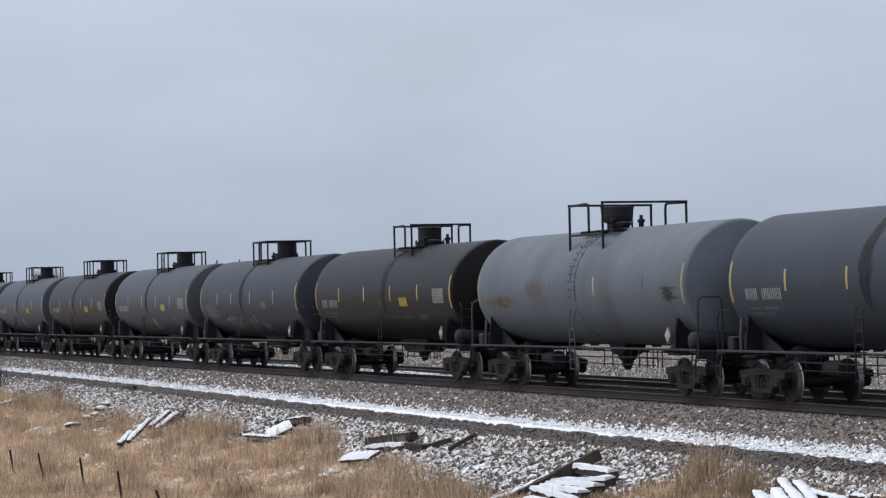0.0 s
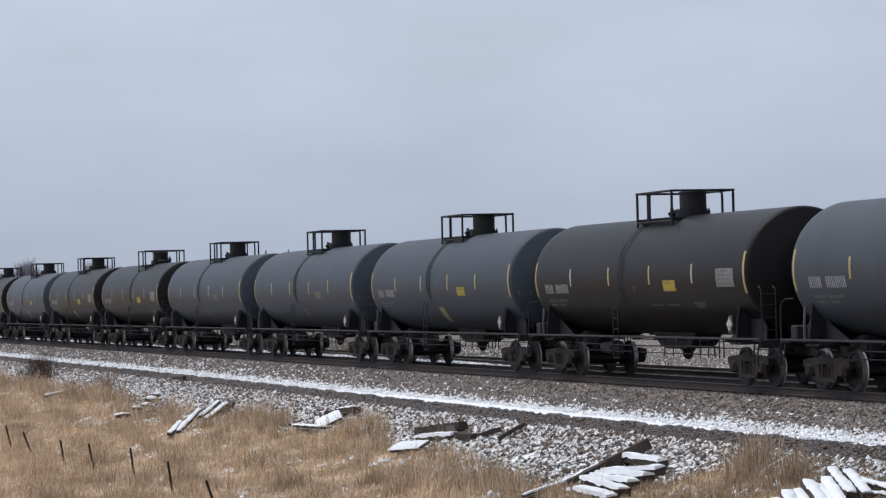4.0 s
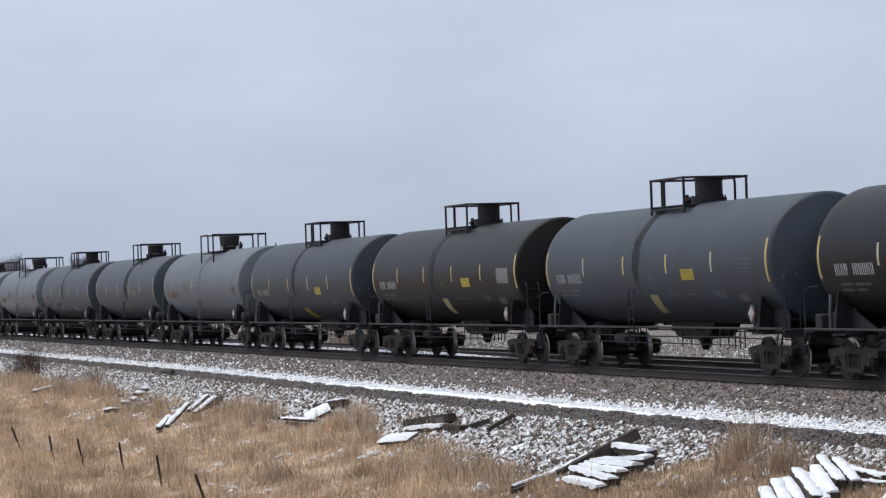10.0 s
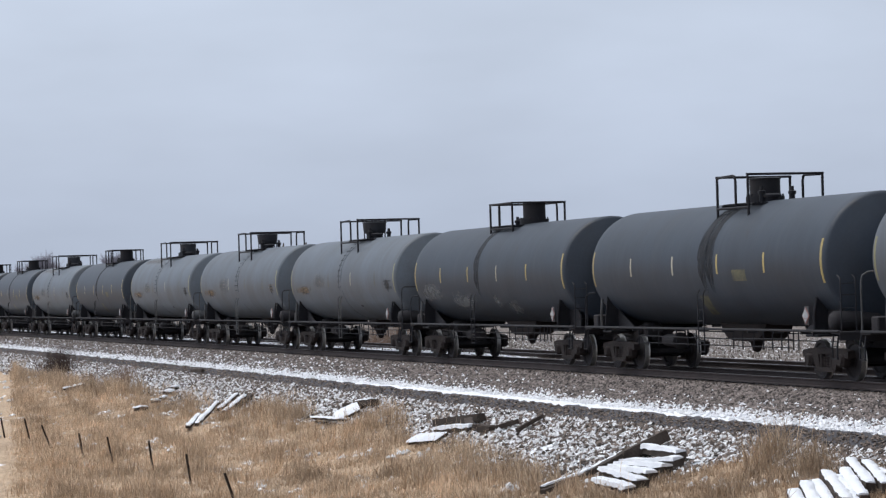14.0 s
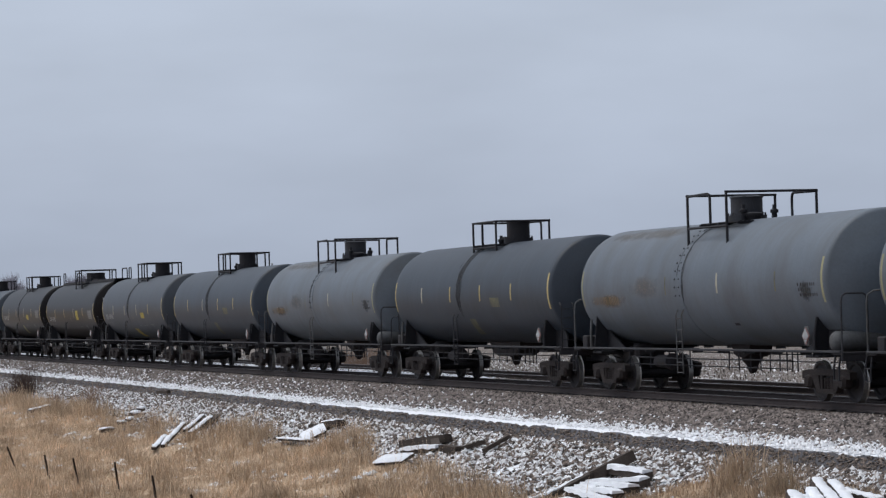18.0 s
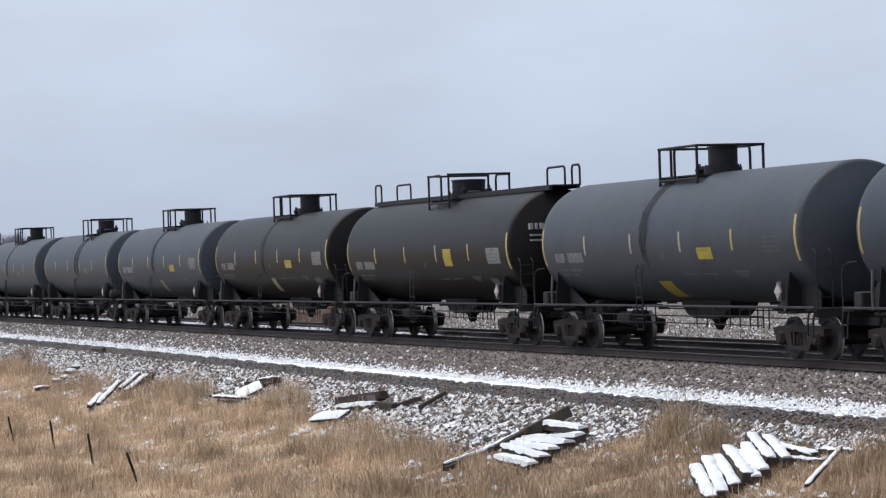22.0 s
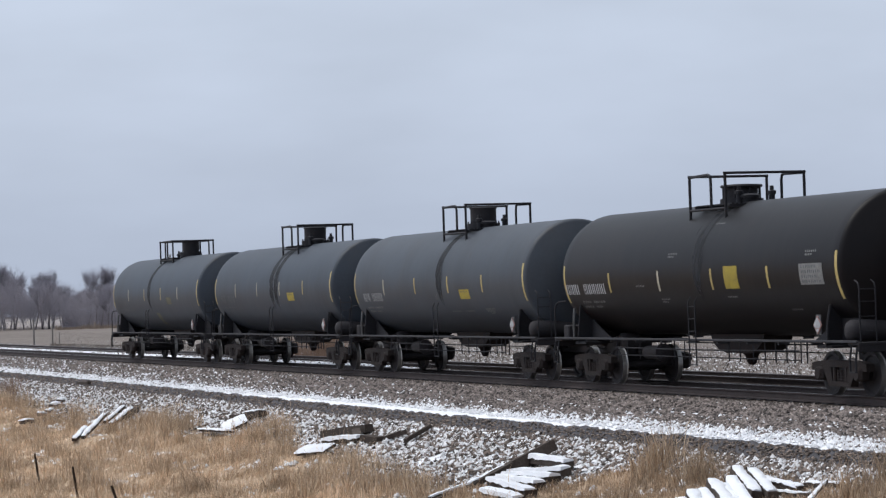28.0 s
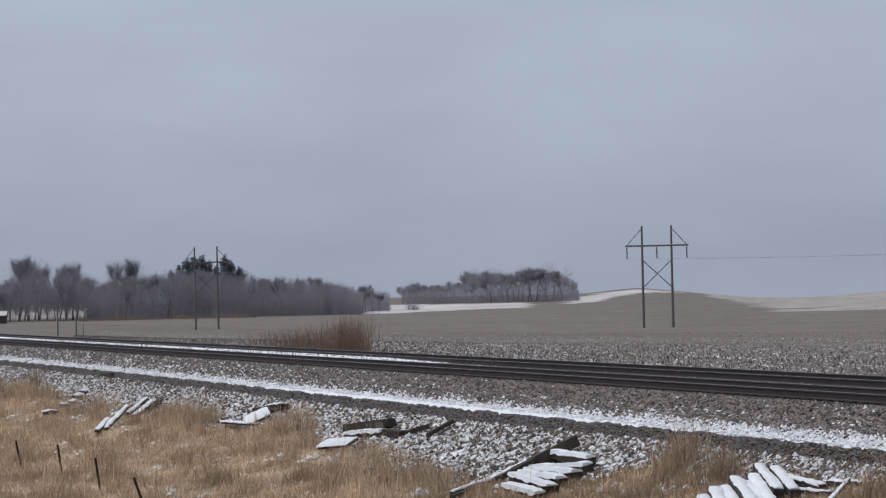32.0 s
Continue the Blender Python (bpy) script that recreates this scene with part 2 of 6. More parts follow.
DEEP = shell_paint("deep_slate_paint", (0.0198, 0.0256, 0.0372), (0.03, 0.0358, 0.047), (0.03, 0.026, 0.024))
SLATE = shell_paint("slate_paint", (0.0305, 0.0405, 0.0562), (0.0465, 0.055, 0.068), (0.032, 0.026, 0.021))
BLACK = shell_paint("black_paint", (0.0068, 0.006, 0.0072), (0.0118, 0.0102, 0.011), (0.0155, 0.01, 0.008), 0.7, 0.42, (0.016, 0.0115, 0.0098), 0.6)
BLACK.node_tree.nodes["Principled BSDF"].inputs["Specular IOR Level"].default_value = 0.12
SCRAWL = paint("faded_spray", (0.14, 0.146, 0.154), (0.07, 0.075, 0.08), 0.7, 0, 1.5)
OLDYELLOW = paint("pale_yellow_patch", (0.29, 0.27, 0.15), (0.2, 0.185, 0.11), 0.6, 0, 4.0)
DULLYELLOW = paint("worn_yellow_patch", (0.14, 0.13, 0.075), (0.055, 0.057, 0.055), 0.6, 0, 3.0, 0.8)
PLACARDRED = paint("placard_red", (0.26, 0.16, 0.155), (0.2, 0.11, 0.1), 0.5, 0, 8.0)
FAINTMARK = paint("faint_lettering", (0.105, 0.11, 0.118), (0.05, 0.053, 0.06), 0.6, 0, 9.0)
DUSTY = shell_paint("dusty_paint", (0.039, 0.0475, 0.0608), (0.052, 0.0565, 0.064), (0.042, 0.03, 0.022))
WHITE = shell_paint("pale_grey_paint", (0.106, 0.126, 0.151), (0.088, 0.095, 0.102), (0.1, 0.06, 0.032), 0.7, grime=(0.06, 0.055, 0.052), soil=0.6)
RUSTHAZE = smudge_paint("rust_haze", (0.2, 0.125, 0.052), 0.62, 1.6, 0.2)
RUSTTRACE = smudge_paint("faint_rust_trace", (0.17, 0.125, 0.075), 0.3, 1.6, 0.2)
SPRAYHAZE = smudge_paint("faded_spray_haze", (0.2, 0.208, 0.215), 0.72, 2.2, 0.2)
WORNPANEL = smudge_paint("worn_panel_patch", (0.052, 0.05, 0.047), 0.75, 3.0)

SHELLS = {"deep": DEEP, "slate": SLATE, "black": BLACK, "dusty": DUSTY, "pale": WHITE}
SILL = paint("grey_sill", (0.036, 0.036, 0.041), (0.022, 0.0215, 0.0245), 0.7, 0.0, 2.0)
HOUSING = paint("grey_housing", (0.04, 0.043, 0.052), (0.028, 0.028, 0.03), 0.65, 0.1, 3.0)
IRON = paint("dark_iron", (0.022, 0.0208, 0.0245), (0.03, 0.0265, 0.0275), 0.75, 0.0, 3.0)
RAILING = paint("black_railing", (0.0125, 0.0128, 0.0168), (0.019, 0.018, 0.0208), 0.65, 0.0, 4.0)
GREYIRON = paint("grey_iron", (0.09, 0.094, 0.1), (0.05, 0.045, 0.04), 0.65, 0.1, 3.0)
OUTLETRED = paint("red_brown_outlet", (0.02, 0.0135, 0.0135), (0.012, 0.01, 0.0105), 0.8, 0.0, 3.0)
TRUCKIRON = paint("cast_truck_iron", (0.029, 0.0222, 0.0212), (0.018, 0.0148, 0.015), 0.85, 0.0, 5.0, bump=0.3)
TREAD = paint("bright_steel", (0.42, 0.41, 0.4), (0.25, 0.24, 0.23), 0.4, 0.8, 6.0)
YELLOW = paint("reflective_yellow", (0.45, 0.345, 0.12), (0.3, 0.23, 0.09), 0.45, 0, 6.0)
PALEMARK = paint("worn_pale_marking", (0.42, 0.39, 0.3), (0.24, 0.22, 0.17), 0.5, 0, 8.0)
LETTER = paint("white_lettering", (0.4, 0.41, 0.42), (0.18, 0.18, 0.19), 0.6, 0, 9.0)
PANELGREY = paint("grey_panel", (0.2, 0.2, 0.195), (0.12, 0.12, 0.118), 0.6, 0, 8.0)
SQUARE = paint("yellow_square", (0.33, 0.255, 0.03), (0.2, 0.15, 0.035), 0.5, 0, 5.0)
RUSTY = paint("rust_scrawl", (0.18, 0.13, 0.085), (0.13, 0.125, 0.118), 0.8, 0, 5.0)
STEELRAIL = paint("rail_steel", (0.06, 0.047, 0.046), (0.04, 0.033, 0.033), 0.8, 0.1, 2.0)
RAILTOP = paint("rail_head", (0.19, 0.185, 0.195), (0.1, 0.095, 0.1), 0.42, 0.6, 2.0)
TIE = paint("tie_wood", (0.05, 0.038, 0.032), (0.09, 0.073, 0.062), 0.9, 0, 3.0, stretch=(1, 6, 1), bump=0.4)
SNOW = paint("snow", (0.78, 0.79, 0.82), (0.66, 0.68, 0.72), 0.8, 0, 3.0, bump=0.35, spread=0.04)
BALLAST = paint("ballast_stone", (0.145, 0.125, 0.115), (0.08, 0.07, 0.066), 0.9, 0, 0.8, 0.5, 0.6, 16.0, 0.3)
RUBBLE = paint("snowy_rubble", (0.25, 0.21, 0.185), (0.12, 0.098, 0.085), 0.9, 0, 5.0, 0.9, 0.6, 16.0, 0.25, fleck=((0.8, 0.82, 0.86), 6.0, 0.42, 0.52))
FOOTBAND = paint("dark_foot_band", (0.085, 0.083, 0.092), (0.05, 0.048, 0.05), 0.9, 0, 1.2, bump=0.5)
TURF = paint("dead_turf", (0.43, 0.318, 0.22), (0.31, 0.227, 0.158), 0.95, 0, 0.5, 0.6, 0.5, 9.0, 0.2, fleck=((0.78, 0.79, 0.82), 0.9, 0.64, 0.7))
STUBBLE = paint("stubble_field", (0.145, 0.12, 0.105), (0.1, 0.084, 0.076), 0.95, 0, 0.035, 0.5, 0.3, 3.0, 0.25, fleck=((0.5, 0.5, 0.52), 1.1, 0.6, 0.66))
FIELD = paint("far_field", (0.138, 0.115, 0.1), (0.175, 0.15, 0.133), 0.95, 0, 0.04, 0.6, 0.0, 1.2, 0.2, fleck=((0.27, 0.24, 0.22), 0.3, 0.58, 0.72))
SNOWFIELD = paint("thin_snow_field", (0.55, 0.53, 0.53), (0.36, 0.32, 0.3), 0.95, 0, 0.03, 0.5, 0.0, 0.4, 0.1)
FROST = paint("frosted_slope", (0.21, 0.175, 0.155), (0.27, 0.235, 0.215), 0.95, 0, 0.02, 0.6, 0.0, 0.5, 0.2, fleck=((0.43, 0.4, 0.39), 0.12, 0.34, 0.72))
# trunks stand far off: the bark is lightened to carry the haze
BARK = paint("hazed_grey_bark", (0.15, 0.14, 0.15), (0.12, 0.11, 0.115), 0.9, 0, 0.5, spread=0.25)
# distance haze is mixed into the twig colour, hence the pale blue-grey
TWIG = airy(paint("hazed_bare_twigs", (0.3, 0.295, 0.342), (0.27, 0.24, 0.258), 0.95, 0, 0.03, spread=0.06, bump=0))
REDTWIG = paint("red_brown_stems", (0.3, 0.2, 0.145), (0.2, 0.135, 0.1), 0.95, 0, 0.6, spread=0.25, bump=0)
WEEDS = paint("tan_weeds", (0.25, 0.195, 0.155), (0.19, 0.155, 0.13), 0.95, 0, 0.05, spread=0.2, bump=0)
# the needle colour is lifted towards blue-grey in place of distance haze
NEEDLE = airy(paint("hazed_needles", (0.21, 0.228, 0.26), (0.16, 0.176, 0.204), 0.95, 0, 0.3, spread=0.2, bump=0))
POLEWOOD = paint("weathered_pole", (0.2, 0.185, 0.175), (0.14, 0.125, 0.115), 0.9, 0, 1.0, stretch=(4, 4, 1))
RUSTPOST = paint("rusted_steel_post", (0.045, 0.032, 0.026), (0.025, 0.02, 0.018), 0.85, 0.2, 6.0)
ROOFING = paint("pale_metal_roof", (0.5, 0.5, 0.5), (0.4, 0.4, 0.4), 0.5, 0.1, 2.0)
SIDING = paint("weathered_siding", (0.1, 0.085, 0.075), (0.07, 0.06, 0.055), 0.9, 0, 2.0)


def island_paint(name, dark, light, rough=0.95, vary=0.0):
    """Each loose piece of the mesh takes its own tone between two colours."""
    m = bpy.data.materials.new(name)
    m.use_nodes = True
    n, l = m.node_tree.nodes, m.node_tree.links
    b = n["Principled BSDF"]
    b.inputs["Roughness"].default_value = rough
    geo, ramp = n.new("ShaderNodeNewGeometry"), n.new("ShaderNodeValToRGB")
    ramp.color_ramp.elements[0].color, ramp.color_ramp.elements[1].color = (*dark, 1), (*light, 1)
    l.new(geo.outputs["Random Per Island"], ramp.inputs[0])
    tc, grain = n.new("ShaderNodeTexCoord"), n.new("ShaderNodeTexNoise")
    grain.inputs["Scale"].default_value = 25.0
    l.new(tc.outputs["Object"], grain.inputs[0])
    tone = n.new("ShaderNodeMapRange")
    tone.inputs[3].default_value, tone.inputs[4].default_value = 0.6, 1.4
    l.new(grain.outputs[0], tone.inputs[0])
    wide = n.new("ShaderNodeTexNoise")
    wide.inputs["Scale"].default_value, wide.inputs["Detail"].default_value = 0.55, 3.0
    l.new(tc.outputs["Object"], wide.inputs[0])
    sweep = n.new("ShaderNodeMapRange")
    sweep.inputs[1].default_value, sweep.inputs[2].default_value = 0.3, 0.7
    sweep.inputs[3].default_value, sweep.inputs[4].default_value = 1 - vary, 1 + vary
    l.new(wide.outputs[0], sweep.inputs[0])
    both = n.new("ShaderNodeMath")
    both.operation = "MULTIPLY"
    l.new(tone.outputs[0], both.inputs[0])
    l.new(sweep.outputs[0], both.inputs[1])
    mx = n.new("ShaderNodeMix")
    mx.data_type, mx.blend_type = "RGBA", "MULTIPLY"
    mx.inputs[0].default_value = 1.0
    l.new(ramp.outputs[0], mx.inputs[6])
    l.new(both.outputs[0], mx.inputs[7])
    l.new(mx.outputs[2], b.inputs["Base Color"])
    return m


DARKSTEM = paint("dark_stems", (0.085, 0.055, 0.045), (0.055, 0.038, 0.032), 0.95, 0, 0.6, spread=0.25, bump=0)
STONES = island_paint("loose_stones", (0.0218, 0.0179, 0.0168), (0.314, 0.264, 0.24))
BROWNSTONES = island_paint("brown_rubble_stones", (0.03, 0.024, 0.021), (0.24, 0.19, 0.16))
STRAW = island_paint("straw", (0.35, 0.247, 0.163), (0.88, 0.69, 0.5), vary=0.28)
MATTED = island_paint("matted_grass", (0.4, 0.295, 0.204), (0.88, 0.715, 0.535), vary=0.28)
OLIVE = island_paint("yellowed_grass", (0.238, 0.168, 0.112), (0.575, 0.438, 0.308), vary=0.28)
STALKS = island_paint("corn_stubble", (0.07, 0.056, 0.05), (0.36, 0.31, 0.265))
SNOWBITS = island_paint("bright_snow_bits", (0.67, 0.67, 0.69), (0.91, 0.912, 0.93))
TUFT = island_paint("brown_tufts", (0.245, 0.173, 0.115), (0.72, 0.556, 0.395), vary=0.28)
SNOWLUMP = island_paint("snow_clods", (0.5, 0.49, 0.49), (0.85, 0.85, 0.86))


# ---------------------------------------------------------------- mesh helpers
class Mesh:
    """Collects vertices and faces, then becomes one mesh."""

    def __init__(self):
        self.v, self.f, self.mi = [], [], []

    def add(self, verts, faces, mi=0):
        o = len(self.v)
        self.v += [tuple(p) for p in verts]
        self.f += [tuple(i + o for i in f) for f in faces]
        self.mi += [mi] * len(faces)
        return self

    def box(self, c, s, rot=None, mi=0, chamfer=0.0):
        x, y, z = (k / 2 for k in s)
        e = min(chamfer, x * 0.9, y * 0.9, z * 0.9)
        if e <= 0:
            p = [(a, b, d) for d in (-z, z) for a, b in ((-x, -y), (x, -y), (x, y), (-x, y))]
            f = [(0, 3, 2, 1), (4, 5, 6, 7), (0, 1, 5, 4), (1, 2, 6, 5), (2, 3, 7, 6), (3, 0, 4, 7)]
        else:
            ring = lambda a, b: [(-a + e, -b), (a - e, -b), (a, -b + e), (a, b - e), (a - e, b), (-a + e, b), (-a, b - e), (-a, -b + e)]
            p = [(q[0] * (x - e) / x, q[1] * (y - e) / y, -z) for q in ring(x, y)] + [(*q, -z + e) for q in ring(x, y)]
            p += [(*q, z - e) for q in ring(x, y)] + [(q[0] * (x - e) / x, q[1] * (y - e) / y, z) for q in ring(x, y)]
            f = [tuple(range(7, -1, -1)), tuple(range(24, 32))]
            f += [(k * 8 + i, k * 8 + (i + 1) % 8, k * 8 + 8 + (i + 1) % 8, k * 8 + 8 + i) for k in range(3) for i in range(8)]
        m = Matrix.Translation(c) @ (rot.to_4x4() if rot else Matrix())
        return self.add([m @ Vector(q) for q in p], f, mi)

    def rod(self, a, b, r, n=8, r2=None, mi=0):
        a, b = Vector(a), Vector(b)
        r2 = r if r2 is None else r2
        q = (b - a).to_track_quat("Z", "Y")
        p = []
        for c, k in ((a, r), (b, r2)):
            p += [c + q @ Vector((k * math.cos(6.28319 * i / n), k * math.sin(6.28319 * i / n), 0)) for i in range(n)]
        f = [(i, (i + 1) % n, n + (i + 1) % n, n + i) for i in range(n)] + [tuple(range(n - 1, -1, -1)), tuple(range(n, 2 * n))]
        return self.add(p, f, mi)

    def tube(self, path, r, n=8):
        """A bent bar of even thickness through the points."""
        path = [Vector(p) for p in path]
        p, f = [], []
        side = None
        for i, c in enumerate(path):
            d = (path[min(i + 1, len(path) - 1)] - path[max(i - 1, 0)]).normalized()
            if side is None:
                side = d.orthogonal().normalized()
            side = (side - d * side.dot(d)).normalized()
            up = d.cross(side)
            p += [c + (side * math.cos(6.28319 * k / n) + up * math.sin(6.28319 * k / n)) * r for k in range(n)]
        for i in range(len(path) - 1):
            f += [(i * n + k, i * n + (k + 1) % n, (i + 1) * n + (k + 1) % n, (i + 1) * n + k) for k in range(n)]
        f += [tuple(range(n - 1, -1, -1)), tuple(range((len(path) - 1) * n, len(path) * n))]
        return self.add(p, f)

    def lathe(self, profile, n=24, axis="x", c=(0, 0, 0), mi=0):
        """Turns (along, radius) pairs round an axis."""
        p, f = [], []
        for a, r in profile:
            for i in range(n):
                u, w = r * math.cos(6.28319 * i / n), r * math.sin(6.28319 * i / n)
                q = {"x": (a, u, w), "y": (w, a, u), "z": (u, w, a)}[axis]
                p.append((q[0] + c[0], q[1] + c[1], q[2] + c[2]))
        for k in range(len(profile) - 1):
            f += [(k * n + i, k * n + (i + 1) % n, (k + 1) * n + (i + 1) % n, (k + 1) * n + i) for i in range(n)]
        f += [tuple(range(n - 1, -1, -1)), tuple(range((len(profile) - 1) * n, len(profile) * n))]
        return self.add(p, f, mi)

    def extrude(self, outline, a, b, axis="y", mi=0):
        """A plate with the given outline in x,z (or x,y, or y,z), between two heights along an axis."""
        n = len(outline)
        put = {"y": lambda q, d: (q[0], d, q[1]), "z": lambda q, d: (q[0], q[1], d), "x": lambda q, d: (d, q[0], q[1])}[axis]
        p = [put(q, a) for q in outline] + [put(q, b) for q in outline]
        f = [tuple(range(n)), tuple(range(2 * n - 1, n - 1, -1))] + [(i, n + i, n + (i + 1) % n, (i + 1) % n) for i in range(n)]
        return self.add(p, f, mi)

    def done(self, name, mats, smooth=40, fix=True):
        me = bpy.data.meshes.new(name)
        me.from_pydata(self.v, [], self.f)
        for m in (mats if isinstance(mats, (list, tuple)) else [mats]):
            me.materials.append(m)
        if any(self.mi):
            me.polygons.foreach_set("material_index", self.mi)
        if fix:
            bm = bmesh.new()
            bm.from_mesh(me)
            bmesh.ops.recalc_face_normals(bm, faces=bm.faces)
            bm.to_mesh(me)
            bm.free()
        if smooth:
            me.polygons.foreach_set("use_smooth", [True] * len(me.polygons))
            me.set_sharp_from_angle(angle=radians(smooth))
        return me


def part(name, me, parent, at=None, label=""):
    """Links a mesh as one object under a thing or a part."""
    ob = new(name, me)
    ob.parent = parent
    if at is not None:
        ob.matrix_basis = at if isinstance(at, Matrix) else Matrix.Translation(at)
    if label:
        ob["label"] = label
    return ob


def thing(name, me, label, category, at=None, group="", kind=""):
    ob = new(name, me)
    if at is not None:
        ob.matrix_basis = at if isinstance(at, Matrix) else Matrix.Translation(at)
    return tagged(ob, label, category, group, kind)


def grid_mesh(name, v, f, mats, mi=None, smooth=True):
    """A large mesh straight from arrays: vertices (n,3), quads or triangles (m,k)."""
    v, f = np.asarray(v, np.float32), np.asarray(f, np.int32)
    me = bpy.data.meshes.new(name)
    k = f.shape[1]
    me.vertices.add(len(v))
    me.vertices.foreach_set("co", v.ravel())
    me.loops.add(f.size)
    me.loops.foreach_set("vertex_index", f.ravel())
    me.polygons.add(len(f))
    me.polygons.foreach_set("loop_start", np.arange(0, f.size, k, dtype=np.int32))
    me.polygons.foreach_set("loop_total", np.full(len(f), k, np.int32))
    for m in (mats if isinstance(mats, (list, tuple)) else [mats]):
        me.materials.append(m)
    if mi is not None:
        me.polygons.foreach_set("material_index", np.asarray(mi, np.int32))
    me.polygons.foreach_set("use_smooth", np.full(len(f), smooth))
    me.update(calc_edges=True)
    return me


# ---------------------------------------------------------------- ground
PROFILE_Y = [-60, -8, -3, 3, 8, 14, 17, 20.6, 22.75, 23.0, 23.25, 24.0, 25.4, 28.9, 29.1, 30.18, 30.3, 32.9, 34.2, 36.2, 45, 100, 150, 5000]
PROFILE_Z = [0.4, 0.5, 0.4, -1.6, -2.72, -2.45, -2.2, -1.6, -0.92, -0.66, -0.6, -0.54, -0.24, -0.24, -0.19, -0.19, -0.2, -0.24, -0.55, -0.8, -1.0, -2.2, -3.6, -5.2]
# crest of the far land: bearing off the line of the track, height at 1500 m
CREST_A = [0, 8, 14, 17, 20.7, 21.9, 22.7, 24.1, 25.5, 26.8, 29, 40]
CREST_Z = [-3, -2.5, -2.0, -1.2, -1.4, 1.0, -1.3, -5.3, -6.0, -3.4, -1.5, -1.0]


def waves(x, y, seed, size):
    """Cheap smooth random relief, about -1 to 1."""
    r = np.random.RandomState(seed)
    out = np.zeros(np.broadcast(x, y).shape)
    for i in range(6):
        k = (1.7 ** i) / size
        a, p = r.uniform(0, 6.28), r.uniform(0, 6.28)
        out = out + np.sin((x * np.cos(a) + y * np.sin(a)) * k * 6.28 + p) * (0.62 ** i)
    return out / 1.7


def lay(x, y):
    """Height of the ground."""
    x, y = np.asarray(x, float), np.asarray(y, float)
    shift = snow_edge(x)
    yy = np.where((y > 16) & (y < 25), y - shift * np.clip((y - 16) / 5, 0, 1) * np.clip((25 - y) / 1.0, 0, 1), y)
    z = np.interp(yy, PROFILE_Y, PROFILE_Z)
    soft = np.clip((22.4 - y) / 2, 0, 1) * np.clip((y - 3) / 5, 0, 1)
    z = z + soft * (0.13 * waves(x, y, 3, 7.0) + 0.05 * waves(x, y, 4, 1.6))
    z = z + 0.012 * waves(x, y, 5, 0.8) * ((y > 22) & (y < 26))
    # snow has drifted between the tracks farther along
    z = z + np.clip((-86 - x) / 14, 0, 1) * np.interp(y, [28.9, 29.15, 30.18, 30.3], [0, 0.09, 0.135, 0.12]) * ((y > 28.9) & (y < 30.31))
    reach, bearing = np.hypot(x, y), np.degrees(np.arctan2(y, -x))
    land = np.interp(bearing, CREST_A, CREST_Z)
    flat = np.where(y > 34, np.clip((reach - 60) / 440, 0, 1) ** 0.8 * -4.1 - 1.0, z)
    k = np.clip((y - 45) / 60, 0, 1)
    z = z * (1 - k) + flat * k
    rise = np.clip((reach - 1050) / 450, 0, 1)
    rise = rise * rise * (3 - 2 * rise)
    z = np.where(y > 45, z * (1 - rise) + land * rise - np.clip(reach - 1500, 0, 4000) * 0.02, z)
    z = z + np.clip((y - 70) / 200, 0, 1) * 0.18 * waves(x, y, 6, 160.0)
    return z


def snow_edge(x):
    """How far the foot of the ballast bench swings towards or away from the track."""
    x = np.asarray(x, float)
    return 0.12 - 0.4 * np.exp(-((x + 74) / 22) ** 2)


def turf_edge(x):
    """Where the dead grass gives way to rubble, going up the bank."""
    return np.interp(x, [-220, -114, -110, -104, -97, -94, -83, -80, -75, -69.5, -62, -57, -54.5, -53, -46, -43, 0], [21.4, 20.3, 21.2, 19.6, 20.0, 20.9, 20.2, 21.3, 20.8, 20.4, 19.0, 19.9, 20.4, 22.2, 22.0, 22.4, 22.4])


